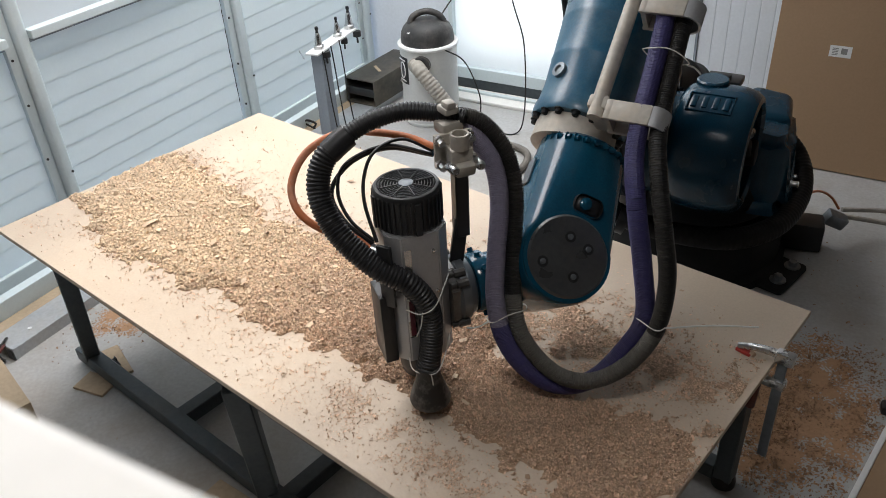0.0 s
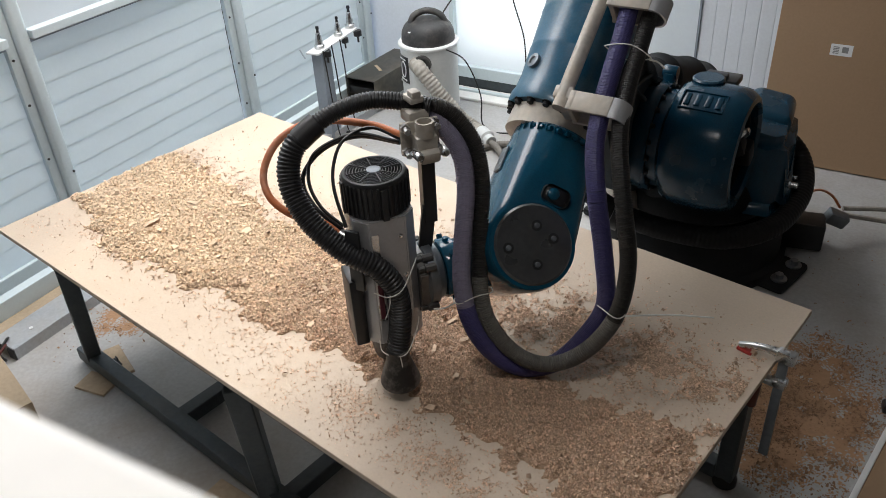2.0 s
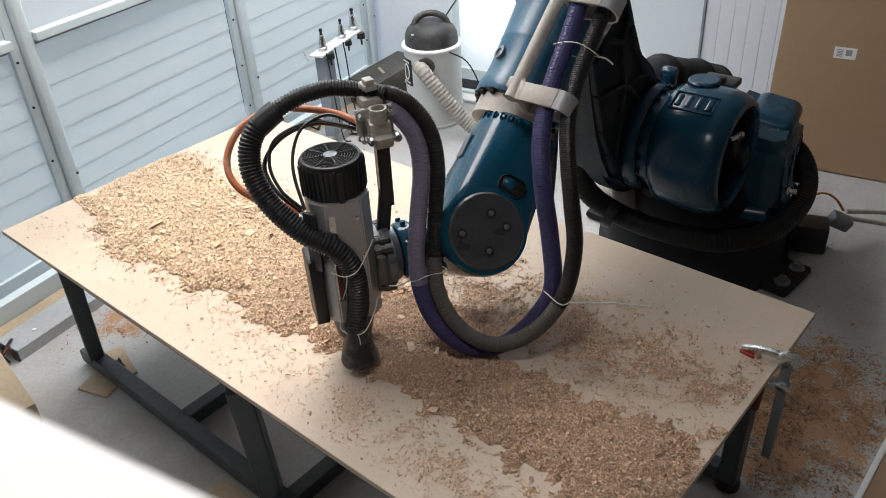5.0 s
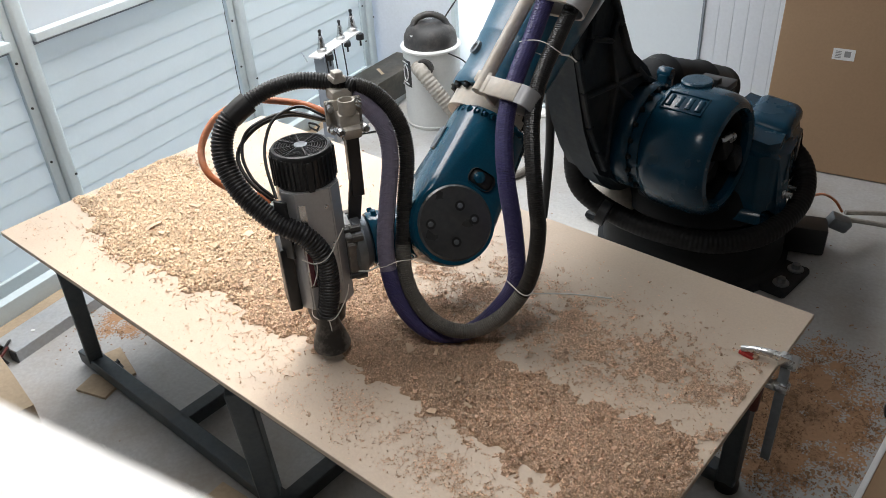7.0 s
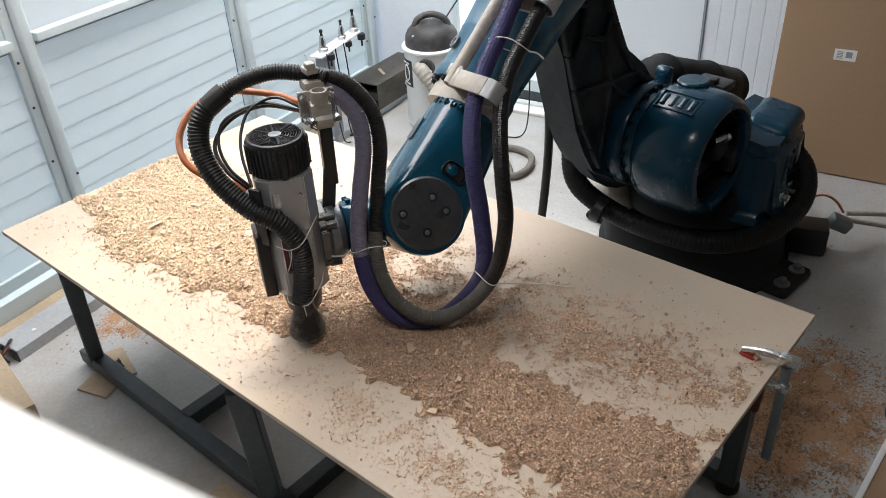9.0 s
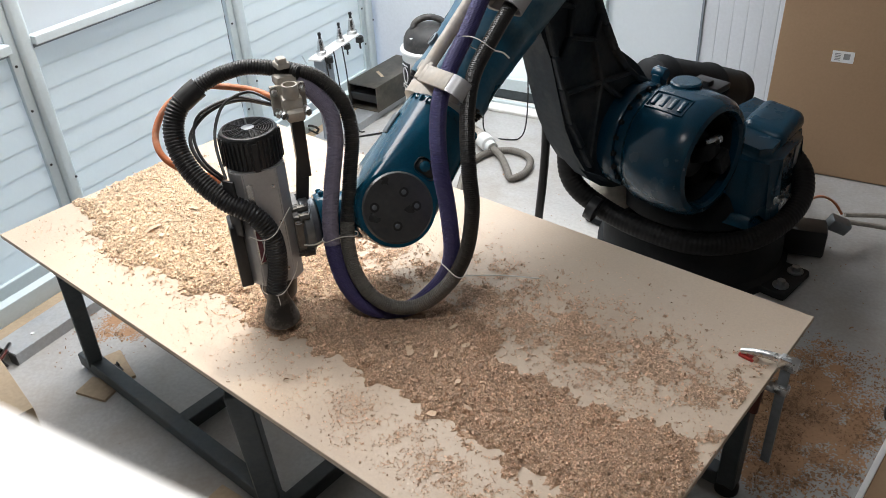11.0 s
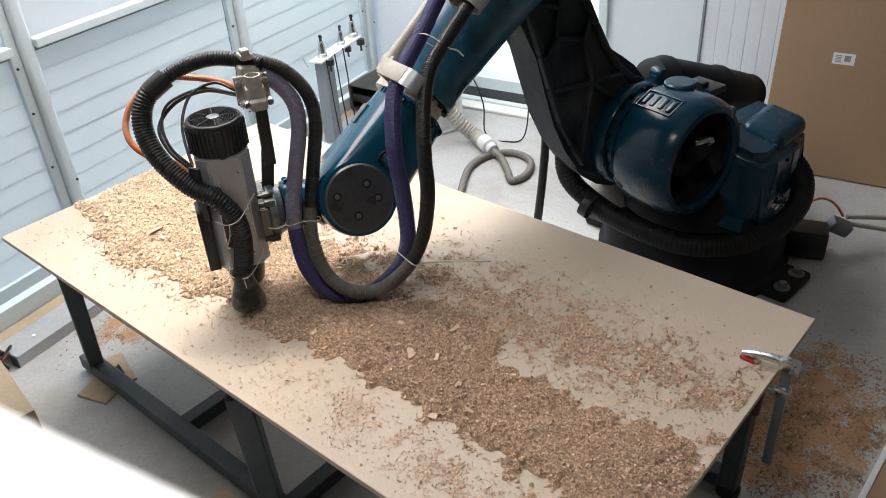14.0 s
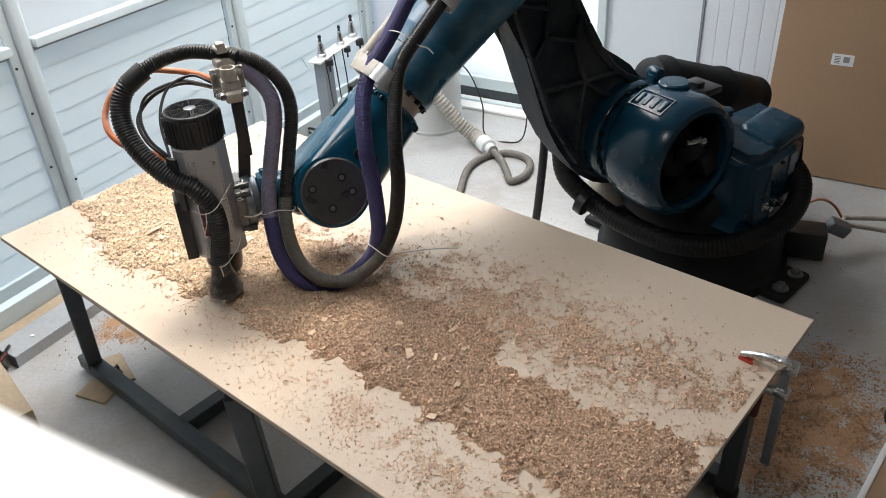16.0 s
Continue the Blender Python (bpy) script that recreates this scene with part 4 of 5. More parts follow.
cable("black_cable", [(-0.045, 0.085, 0.640), (-0.11, 0.03, 0.654), (-0.115, -0.038, 0.633), (-0.09, -0.075, 0.589), (-0.05, -0.09, 0.538), (0.01, -0.085, 0.465)], 0.0045, M_RUBBER, spindle, "thin black cable", 0.01)
cable("black_cable", [(-0.045, 0.082, 0.632), (-0.12, -0.007, 0.640), (-0.125, -0.108, 0.612), (-0.095, -0.141, 0.559), (-0.044, -0.13, 0.507), (0.006, -0.09, 0.468)], 0.0045, M_RUBBER, spindle, "thin black cable", 0.01)
cable("black_cable", [(-0.05, 0.085, 0.628), (-0.13, 0.0, 0.628), (-0.15, -0.09, 0.60), (-0.13, -0.15, 0.545), (-0.07, -0.14, 0.495), (0.0, -0.092, 0.455)], 0.006, M_RUBBER, spindle, "thin black cable", 0.01)
part("cable_gland", rod(bmesh.new(), (0.0, -0.10, 0.446), (0.025, -0.07, 0.43), 0.015, 10), M_STEEL, spindle)
# white cords tied round hose and body
cable("tie_cord", [(0.07, -0.05, 0.148), (0.115, -0.055, 0.146), (0.145, -0.03, 0.146), (0.148, 0.0, 0.150), (0.09, 0.045, 0.165), (0.07, 0.06, 0.19)], 0.0016, M_BEAD, spindle, "white tie cord", 0.006, 5)
cable("tie_cord", [(0.149, -0.02, 0.148), (0.152, -0.018, 0.11), (0.15, -0.026, 0.085)], 0.0016, M_BEAD, spindle, "white tie cord", 0.006, 5)
cable("tie_cord", [(0.118, -0.06, 0.335), (0.136, -0.03, 0.325), (0.136, 0.005, 0.335), (0.105, 0.04, 0.36), (0.075, 0.065, 0.375)], 0.0016, M_BEAD, spindle, "white tie cord", 0.006, 5)
cable("tie_cord", [(0.136, -0.025, 0.327), (0.133, -0.03, 0.29), (0.128, -0.042, 0.255)], 0.0016, M_BEAD, spindle, "white tie cord", 0.006, 5)

# ---- hose pair between spindle and forearm: chains of short rigid rings ----
PURPLE_A = [(1.80, 0.50, 0.675), (1.83, 0.528, 0.645), (1.867, 0.540, 0.586), (1.898, 0.520, 0.501), (1.923, 0.471, 0.390), (1.947, 0.432, 0.287), (1.983, 0.420, 0.188), (2.033, 0.439, 0.108), (2.097, 0.486, 0.050), (2.158, 0.560, 0.050), (2.210, 0.629, 0.139), (2.237, 0.650, 0.232), (2.213, 0.662, 0.367), (2.180, 0.671, 0.507), (2.133, 0.730, 0.600), (2.109, 0.796, 0.676), (2.086, 0.879, 0.747), (2.057, 0.970, 0.811), (2.019, 1.077, 0.901), (1.98, 1.19, 1.0)]
PURPLE_B = [(1.795, 0.50, 0.68), (1.82, 0.530, 0.652), (1.866, 0.550, 0.596), (1.893, 0.535, 0.525), (1.912, 0.482, 0.414), (1.930, 0.436, 0.311), (1.955, 0.412, 0.207), (1.985, 0.407, 0.118), (2.036, 0.431, 0.048), (2.110, 0.504, 0.028), (2.195, 0.565, 0.113), (2.237, 0.584, 0.221), (2.232, 0.590, 0.371), (2.215, 0.592, 0.480), (2.184, 0.622, 0.555), (2.152, 0.668, 0.622), (2.143, 0.726, 0.684), (2.149, 0.797, 0.750), (2.155, 0.898, 0.854), (2.17, 1.02, 0.975)]
BLACK_A = [(1.773, 0.488, 0.712), (1.824, 0.548, 0.684), (1.879, 0.573, 0.608), (1.918, 0.557, 0.504), (1.946, 0.507, 0.377), (1.990, 0.456, 0.239), (2.039, 0.455, 0.156), (2.106, 0.483, 0.088), (2.170, 0.535, 0.068), (2.237, 0.583, 0.123), (2.279, 0.630, 0.220), (2.280, 0.661, 0.344), (2.253, 0.676, 0.459), (2.207, 0.721, 0.551), (2.165, 0.778, 0.632), (2.135, 0.855, 0.697), (2.106, 0.950, 0.770), (2.076, 1.052, 0.847), (2.04, 1.17, 0.94)]
BLACK_B = [(1.780, 0.498, 0.716), (1.836, 0.554, 0.681), (1.890, 0.585, 0.616), (1.918, 0.581, 0.534), (1.937, 0.531, 0.416), (1.976, 0.450, 0.242), (2.040, 0.430, 0.120), (2.107, 0.459, 0.066), (2.166, 0.520, 0.062), (2.239, 0.570, 0.141), (2.287, 0.601, 0.254), (2.305, 0.618, 0.391), (2.296, 0.628, 0.480), (2.270, 0.660, 0.555), (2.240, 0.705, 0.620), (2.220, 0.759, 0.692), (2.228, 0.835, 0.755), (2.249, 0.917, 0.831), (2.28, 1.04, 0.95)]


def ring_mesh(name, r, length, ridges, depth, material):
    bm = bmesh.new()
    prof = []
    for k in range(ridges):
        z0 = -length / 2 + length * k / ridges
        dz = length / ridges
        prof += [(r * (1 - depth), z0), (r * (1 - depth), z0 + 0.25 * dz), (r, z0 + 0.4 * dz), (r, z0 + 0.85 * dz)]
    prof.append((r * (1 - depth), length / 2))
    lathe(bm, Matrix(), prof, 16)
    bmesh.ops.recalc_face_normals(bm, faces=bm.faces)
    me = bpy.data.meshes.new(name)
    bm.to_mesh(me)
    bm.free()
    me.materials.append(material)
    return me


def hose_rings(a, b, t, count):
    """Poses of the rings of one hose at t seconds."""
    f = t / 16
    go = Vector((TV * t, 0, TABLE_Z))
    pts = spline([Vector(p).lerp(Vector(q), f) + go for p, q in zip(a, b)], -count)
    out, side = [], Vector((0.7, -0.7, 0.1))
    for p, q in zip(pts, pts[1:]):
        z = (q - p).normalized()
        x = (side - z * side.dot(z)).normalized()
        side = x
        out.append(basis((p + q) / 2, x, z.cross(x), z))
    return out


HOSES = []
for name, label, a, b, r, ridges, depth, material, worn, dust in (
        ("purple_hose", "purple ribbed hose hanging in a loop beside the wrist", PURPLE_A, PURPLE_B, 0.0235, 6, 0.05, M_PURPLE, M_PURPLE_DUSTY, tuple(range(22))),
        ("black_hose", "black corrugated hose hanging in a loop beside the wrist", BLACK_A, BLACK_B, 0.0212, 4, 0.09, M_RIBBED, M_RIBBED_DUSTY, tuple(range(23, 47)))):
    count = 90
    first = hose_rings(a, b, 0, count)
    length = (first[1].translation - first[0].translation).length
    me = ring_mesh("hose_ring", r, length * 1.06, ridges, depth, material)
    dusty = ring_mesh("hose_ring", r, length * 1.06, ridges, depth, worn)
    holder = thing(name, Matrix(), label, "hose")
    obs = []
    for k, m in enumerate(first):
        o = new("hose_ring", dusty if k in dust else me)
        o.parent, o.matrix_basis = holder, m
        obs.append(o)
    HOSES.append((a, b, count, obs))
# cords tying the two hoses together
CORDS = []
for k, tail in ((22, (-0.05, -0.03, -0.02)), (46, (0.16, 0.14, -0.03)), (75, (0.035, 0.02, -0.02))):
    pa, pb = hose_rings(PURPLE_A, PURPLE_B, 8, 90)[k].translation, hose_rings(BLACK_A, BLACK_B, 8, 90)[k + 1].translation
    ax = (pb - pa)
    tan = hose_rings(PURPLE_A, PURPLE_B, 8, 90)[k].to_3x3() @ Vector((0, 0, 1))
    x = (ax - tan * ax.dot(tan))
    h = x.length / 2
    x.normalize()
    mm = basis((pa + pb) / 2, x, tan.cross(x), tan)
    loop = [Vector(((h + 0.026) * math.cos(q), 0.0265 * math.sin(q), 0.004 * math.sin(3 * q))) for q in np.linspace(0, 2 * math.pi, 25)]
    bm = tube(bmesh.new(), loop, 0.0016, 5)
    inv = mm.to_3x3().inverted()
    start = Vector((h + 0.024, 0.006, 0)) if k > 30 else Vector((-h - 0.024, 0.006, 0))
    tube(bm, spline([start, start + inv @ Vector(tail) * 0.5 + Vector((0, 0, 0.006)), start + inv @ Vector(tail)], 0.01), 0.0024, 6)
    ob = finish("tie_cord", bm, M_BEAD)
    ob.matrix_basis = mm
    tagged(ob, "thin white cord tied round both hoses", "cord", "hose tie cords")
    CORDS.append((ob, k, mm, h))

# ---- things along the back ----
# workshop vacuum
vac = thing("vacuum_cleaner", pose(-0.392, 2.828, 0, 0, 0, -48), "white drum vacuum cleaner with black lid on the floor", "vacuum cleaner")
part("drum", lathe(bmesh.new(), Matrix(), [(0.178, 0.0), (0.182, 0.01), (0.182, 0.02), (0.178, 0.024), (0.178, 0.50), (0.17, 0.505)], 48), M_GREYPL, vac, "white painted steel drum")
part("rim", lathe(bmesh.new(), Matrix(), [(0.17, 0.49), (0.187, 0.495), (0.189, 0.507), (0.182, 0.515), (0.165, 0.515)], 48), M_WHITE, vac)
lid = part("lid", lathe(bmesh.new(), Matrix(), [(0.165, 0.512), (0.166, 0.53), (0.160, 0.575), (0.145, 0.605), (0.12, 0.63), (0.06, 0.645)], 40), M_DUSTBLACK, vac, "dusty black plastic lid")
part("handle", tube(bmesh.new(), spline([(0.02, -0.11, 0.60), (0.0, -0.08, 0.665), (-0.01, 0.0, 0.69), (0.0, 0.08, 0.665), (0.02, 0.12, 0.60)], 0.012), 0.02, 12), M_DUSTBLACK, lid)
bm = bmesh.new()
box(bm, pose(0.05, -0.10, 0.612, 28, 0, 20), 0.10, 0.075, 0.003, 0.001, 1)
part("paper_tag", bm, M_WHITE, lid, "white paper tag")
bm = bmesh.new()
for k in range(7):
    a = radians(-80 + 5 * k)
    box(bm, pose(0.1785 * math.cos(a), 0.1785 * math.sin(a), 0.36, 0, 0, math.degrees(a)), 0.003, 0.0162, 0.17)
lb = part("drum_label", bm, M_BLACK, vac, "black label", smooth=0)
bm = bmesh.new()
for z, h in ((0.425, 0.008), (0.295, 0.008)):
    a = radians(-65)
    box(bm, pose(0.1805 * math.cos(a), 0.1805 * math.sin(a), z, 0, 0, -65), 0.003, 0.075, h)
ring = [Vector((0.181 * math.cos(radians(-65) + 0.16 * math.cos(q)), 0.181 * math.sin(radians(-65) + 0.16 * math.cos(q)), 0.36 + 0.05 * math.sin(q))) for q in np.linspace(0, 2 * math.pi, 25)]
tube(bm, ring, 0.004, 6)
part("label_mark", bm, M_WHITE, lb)
part("inlet", lathe(bmesh.new(), pose(0.155, -0.04, 0.42, 0, 90, -15), [(0.055, 0), (0.055, 0.04), (0.04, 0.045), (0.04, 0.03)], 28), M_DUSTBLACK, vac, "black inlet ring")

# wrapped suction hose from the vacuum to the floor
VH = [(-0.355, 2.655, 0.42), (-0.275, 2.62, 0.40), (-0.17, 2.65, 0.27), (-0.08, 2.70, 0.14), (0.0, 2.73, 0.07), (0.09, 2.71, 0.055), (0.17, 2.675, 0.05)]
vh = finish("wrapped_hose", corrugated(bmesh.new(), spline(VH, 0.006), 0.046, depth=0.10, seg=18), M_TAN)
tagged(vh, "dusty pale wrapped suction hose leading from the vacuum", "hose")
part("hose_cuff", tube(bmesh.new(), spline([(0.10, 2.705, 0.055), (0.17, 2.675, 0.05), (0.215, 2.655, 0.045)], 0.01), lambda i: 0.049 if i < 9 else 0.036, 20), M_GREYPL, vh)
gh = finish("floor_hose", corrugated(bmesh.new(), spline([(0.205, 2.66, 0.045), (0.31, 2.61, 0.035), (0.42, 2.52, 0.022), (0.50, 2.45, 0.022), (0.525, 2.55, 0.022), (0.47, 2.68, 0.022), (0.38, 2.735, 0.022), (0.27, 2.72, 0.022), (0.19, 2.60, 0.022), (0.21, 2.42, 0.022), (0.34, 2.19, 0.022), (0.37, 2.12, 0.022)], 0.0035), 0.021, depth=0.08, seg=14), M_GREYHOSE)
tagged(gh, "grey brown ribbed hose coiled on the floor", "hose")

# tool holder stand
STAND = pose(-0.70, 2.213, 0, 0, 0, 17)
stand = thing("tool_stand", STAND, "grey board stand with white shelf for milling tools", "stand")
bm = bmesh.new()
a = [(-0.05, 0.0), (0.06, 0.0), (0.05, 0.577), (-0.045, 0.577)]
vs = [[bm.verts.new((0.035 * s, y, z)) for y, z in a] for s in (-1, 1)]
bm.faces.new(vs[0])
bm.faces.new(vs[1])
for k in range(4):
    bm.faces.new((vs[0][k], vs[0][(k + 1) % 4], vs[1][(k + 1) % 4], vs[1][k]))
part("upright", bm, M_GREYWOOD, stand, smooth=0)
bm = bmesh.new()
box(bm, pose(0.0, 0.15, 0.583), 0.085, 0.48, 0.012, 0.002)
part("shelf", bm, M_WHITE, stand, "white shelf plate")
bm = bmesh.new()
box(bm, pose(-0.06, -0.10, 0.582, 0, 0, 42), 0.008, 0.16, 0.004, 0.001, 1)
part("thin_rod", bm, M_STEEL, stand)
for y, s in ((0.0, 1.0), (0.225, 0.9), (0.375, 1.05)):
    tool = thing("tool_holder", STAND @ pose(0, y, 0.589) @ Matrix.Diagonal((s, s, s, 1)), "steel milling tool holder standing in the shelf", "tool holder", "tool holders")
    part("taper", lathe(bmesh.new(), Matrix(), [(0.030, 0.0), (0.030, 0.02), (0.022, 0.024), (0.021, 0.045), (0.013, 0.09), (0.010, 0.095)], 24), M_STEEL, tool)
    part("pull_stud", lathe(bmesh.new(), Matrix(), [(0.009, 0.095), (0.007, 0.11), (0.011, 0.118), (0.009, 0.13)], 16), M_BLACK, tool)
    part("collet_nut", lathe(bmesh.new(), pose(0.046, 0, 0), [(0.022, -0.012), (0.024, -0.02), (0.024, -0.045), (0.012, -0.05), (0.006, -0.052), (0.006, -0.085)], 20), M_BLACK, tool)
for y in (-0.04, 0.06, 0.16):
    cb = cable("thin_cable", [STAND @ Vector(q) for q in ((0.045, y, 0.59), (0.06, y - 0.01, 0.47), (0.052, y + 0.02, 0.25), (0.07, y + 0.03, 0.03), (0.10, y + 0.06, 0.005))], 0.004, M_RUBBER)
    tagged(cb, "thin black cable hanging from the tool shelf", "cable")

# dark tin box with an open end
tin = thing("tin_box", pose(-0.87, 2.90, 0.0555, 0, 0, 8) @ Matrix.Diagonal((1.2, 1.5, 1.1, 1)) @ pose(0, 0, -0.041), "dark olive metal box with an open end on the floor", "box")
bm = bmesh.new()
for m, s in ((pose(0, 0, 0.195), (0.20, 0.38, 0.008)), (pose(0, 0, 0.045), (0.20, 0.38, 0.008)), (pose(-0.096, 0, 0.12), (0.008, 0.38, 0.15)), (pose(0.096, 0, 0.12), (0.008, 0.38, 0.15)), (pose(0, 0.186, 0.12), (0.19, 0.008, 0.145))):
    box(bm, m, *s, 0.003)
part("body", bm, M_OLIVE, tin)
bm = bmesh.new()
box(bm, pose(0, -0.10, 0.115), 0.18, 0.16, 0.05, 0.004)
part("inner_tray", bm, M_BLACK, tin)
part("catch", lathe(bmesh.new(), pose(0.1, 0.02, 0.11, 0, 90, 0), [(0.014, 0), (0.014, 0.008), (0.007, 0.01)], 14), M_STEEL, tin)
bm = bmesh.new()
box(bm, pose(0.0, -0.05, 0.2, 0, 0, 60), 0.015, 0.09, 0.003, 0.001, 1)
part("tape_scrap", bm, M_WOOD, tin)

# cables by the back wall and on the floor
for pts, r, label in (
        ([(-0.36, 3.18, 2.6), (-0.35, 3.18, 1.6), (-0.34, 3.15, 0.9), (-0.40, 2.95, 0.60)], 0.005, "black cable hanging to the vacuum"),
        ([(-0.22, 2.78, 0.50), (-0.12, 2.85, 0.42), (-0.05, 2.9, 0.2), (-0.02, 2.88, 0.01), (0.15, 2.86, 0.006), (0.24, 2.95, 0.06), (0.16, 3.08, 0.5), (0.02, 3.12, 0.9), (0.03, 3.14, 1.8), (0.0, 3.16, 2.8)], 0.0045, "thin grey cable looped on the floor by the sill"),
        ([(0.20, 3.1, 2.2), (0.40, 3.0, 1.3), (0.62, 2.95, 0.62), (0.78, 2.9, 0.3), (0.9, 2.85, 0.05)], 0.008, "dark cable slanting down before the door sheet"),
        ([(-1.0, 2.15, 0.01), (-0.92, 2.2, 0.05), (-0.85, 2.16, 0.08), (-0.8, 2.22, 0.03), (-0.7, 2.3, 0.008), (-0.55, 2.5, 0.008)], 0.006, "tangled black cable on the floor"),
        ([(-0.95, 2.12, 0.02), (-0.90, 2.18, 0.09), (-0.84, 2.22, 0.06), (-0.88, 2.12, 0.02)], 0.008, "tangled black cable on the floor"),
        ([(2.17, 2.82, 0.14), (2.36, 2.94, 0.10), (2.5, 3.0, 0.05), (2.8, 3.1, 0.02), (3.4, 3.2, 0.02)], 0.012, "dusty brown robot cable on the floor"),
        ([(2.15, 2.86, 0.15), (2.34, 3.0, 0.13), (2.5, 3.06, 0.06), (2.8, 3.18, 0.02), (3.4, 3.3, 0.02)], 0.012, "dusty brown robot cable on the floor"),
        ([(2.00, 2.70, 0.25), (2.05, 2.77, 0.26), (2.10, 2.82, 0.22), (2.14, 2.84, 0.16)], 0.006, "red cable at the connector")):
    cb = cable("cable", pts, r, M_ORANGE if "red" in label else (M_TAN if "brown" in label else M_RUBBER))
    tagged(cb, label, "cable")

# small floor things
def flat_piece(name, x, y, rz, sx, sy, sz, material, label, category):
    bm = bmesh.new()
    box(bm, pose(0, 0, sz / 2), sx, sy, sz, 0.001, 1)
    ob = finish(name, bm, material, smooth=0)
    ob.matrix_basis = pose(x, y, 0.0, 0, 0, rz)
    return tagged(ob, label, category)
flat_piece("wood_offcut", 0.105, 0.185, -14, 0.21, 0.11, 0.012, M_WOOD, "pale plywood offcut under the table foot", "offcut")
flat_piece("wood_offcut", 0.165, 0.075, 18, 0.15, 0.10, 0.012, M_WOOD, "pale plywood offcut beside the table foot", "offcut")
flat_piece("wood_offcut", 1.10, 0.02, 5, 0.22, 0.14, 0.012, M_WOOD, "pale plywood offcut beside the table foot", "offcut")
bm = bmesh.new()
box(bm, pose(0, 0, 0.006), 0.09, 0.03, 0.006, 0.001, 1)
box(bm, pose(-0.02, 0.012, 0.018), 0.03, 0.006, 0.03, 0.001, 1)
ob = finish("angle_bracket", bm, M_BLACK)
ob.matrix_basis = pose(0.12, 0.19, 0.012, 0, 0, -6) @ Matrix.Diagonal((0.7, 0.9, 0.5, 1))
tagged(ob, "small black angle bracket on a plywood offcut", "bracket")
flat_piece("timber_plank", -0.15, -0.21, -8, 0.62, 0.16, 0.10, M_WOOD, "pale timber plank lying on the floor", "timber")
bd = flat_piece("board", 2.98, 1.0, 0, 0.5, 1.5, 0.04, M_CARD, "brown board with a white edge lying on the floor", "board")
bm = bmesh.new()
box(bm, pose(-0.26, 0, 0.022), 0.02, 1.5, 0.044, 0.002)
part("edge_strip", bm, M_WHITE, bd, "white edge strip")
bm = bmesh.new()
box(bm, pose(0, 0, 0.02), 0.05, 0.05, 0.04, 0.01)
ob = finish("rubber_stop", bm, M_RUBBER)
ob.matrix_basis = pose(2.69, 1.79, 0, 0, 0, 20)
tagged(ob, "small black rubber block on the floor", "block")
for k, (x, y) in enumerate(((-0.36, -0.10), (-0.40, -0.07))):
    cb = cable("cable", [(x, y, 0.01), (x + 0.03, y + 0.04, 0.05), (x + 0.07, y + 0.02, 0.07), (x + 0.09, y - 0.03, 0.04), (x + 0.12, y - 0.02, 0.01)], 0.006, M_RUBBER if k else M_REDWOOD)
    tagged(cb, "short coiled cable end on the floor", "cable")

# white painted shelf a hand's width from the lens
EYE = Vector((2.919, -0.825, 2.226))
K = 0.155 / 0.45
e0, e1 = EYE + K * (Vector(LEDGE_A) - EYE), EYE + K * (Vector(LEDGE_B) - EYE)
dirx = (e1 - e0).normalized()
outw = Vector((-dirx.y, dirx.x, 0))
outw = -outw if outw.dot(EYE - e0) < 0 else outw
LB = basis((e0 + e1) / 2, dirx, outw, dirx.cross(outw))
UPS = 1 if LB.to_3x3().col[2].z > 0 else -1
shelf = thing("white_shelf", LB, "white painted shelf on a low partition, close to the viewer", "shelf")
bm = bmesh.new()
box(bm, pose(0, 0.12, -0.009 * UPS), 0.62, 0.24, 0.018, 0.005, 4)
part("shelf_top", bm, M_WHITE, shelf)
bm = bmesh.new()
box(bm, pose(0, 0.016, -0.034 * UPS), 0.60, 0.018, 0.03, 0.003, 2)
part("lip", bm, M_WHITE, shelf)
bm = bmesh.new()
box(bm, LB @ pose(0, 0.16, (-0.018 - (e0.z - 0.018) / 2) * UPS), 0.62, 0.05, e0.z - 0.019)
ob = finish("partition_wall", bm, M_DIMWALL, smooth=0)
ob["kind"] = "structure"

# ---- wood chips ----
rng = np.random.default_rng(7)


def smooth_noise(x, y, scale, seed):
    """Value noise between 0 and 1."""
    g = np.random.default_rng(seed).random((80, 80))
    u, v = x * scale + 20, y * scale + 20
    i, j = np.floor(u).astype(int), np.floor(v).astype(int)
    fu, fv = u - i, v - j
    fu, fv = fu * fu * (3 - 2 * fu), fv * fv * (3 - 2 * fv)
    i, j = i % 79, j % 79
    return (g[i, j] * (1 - fu) + g[i + 1, j] * fu) * (1 - fv) + (g[i, j + 1] * (1 - fu) + g[i + 1, j + 1] * fu) * fv


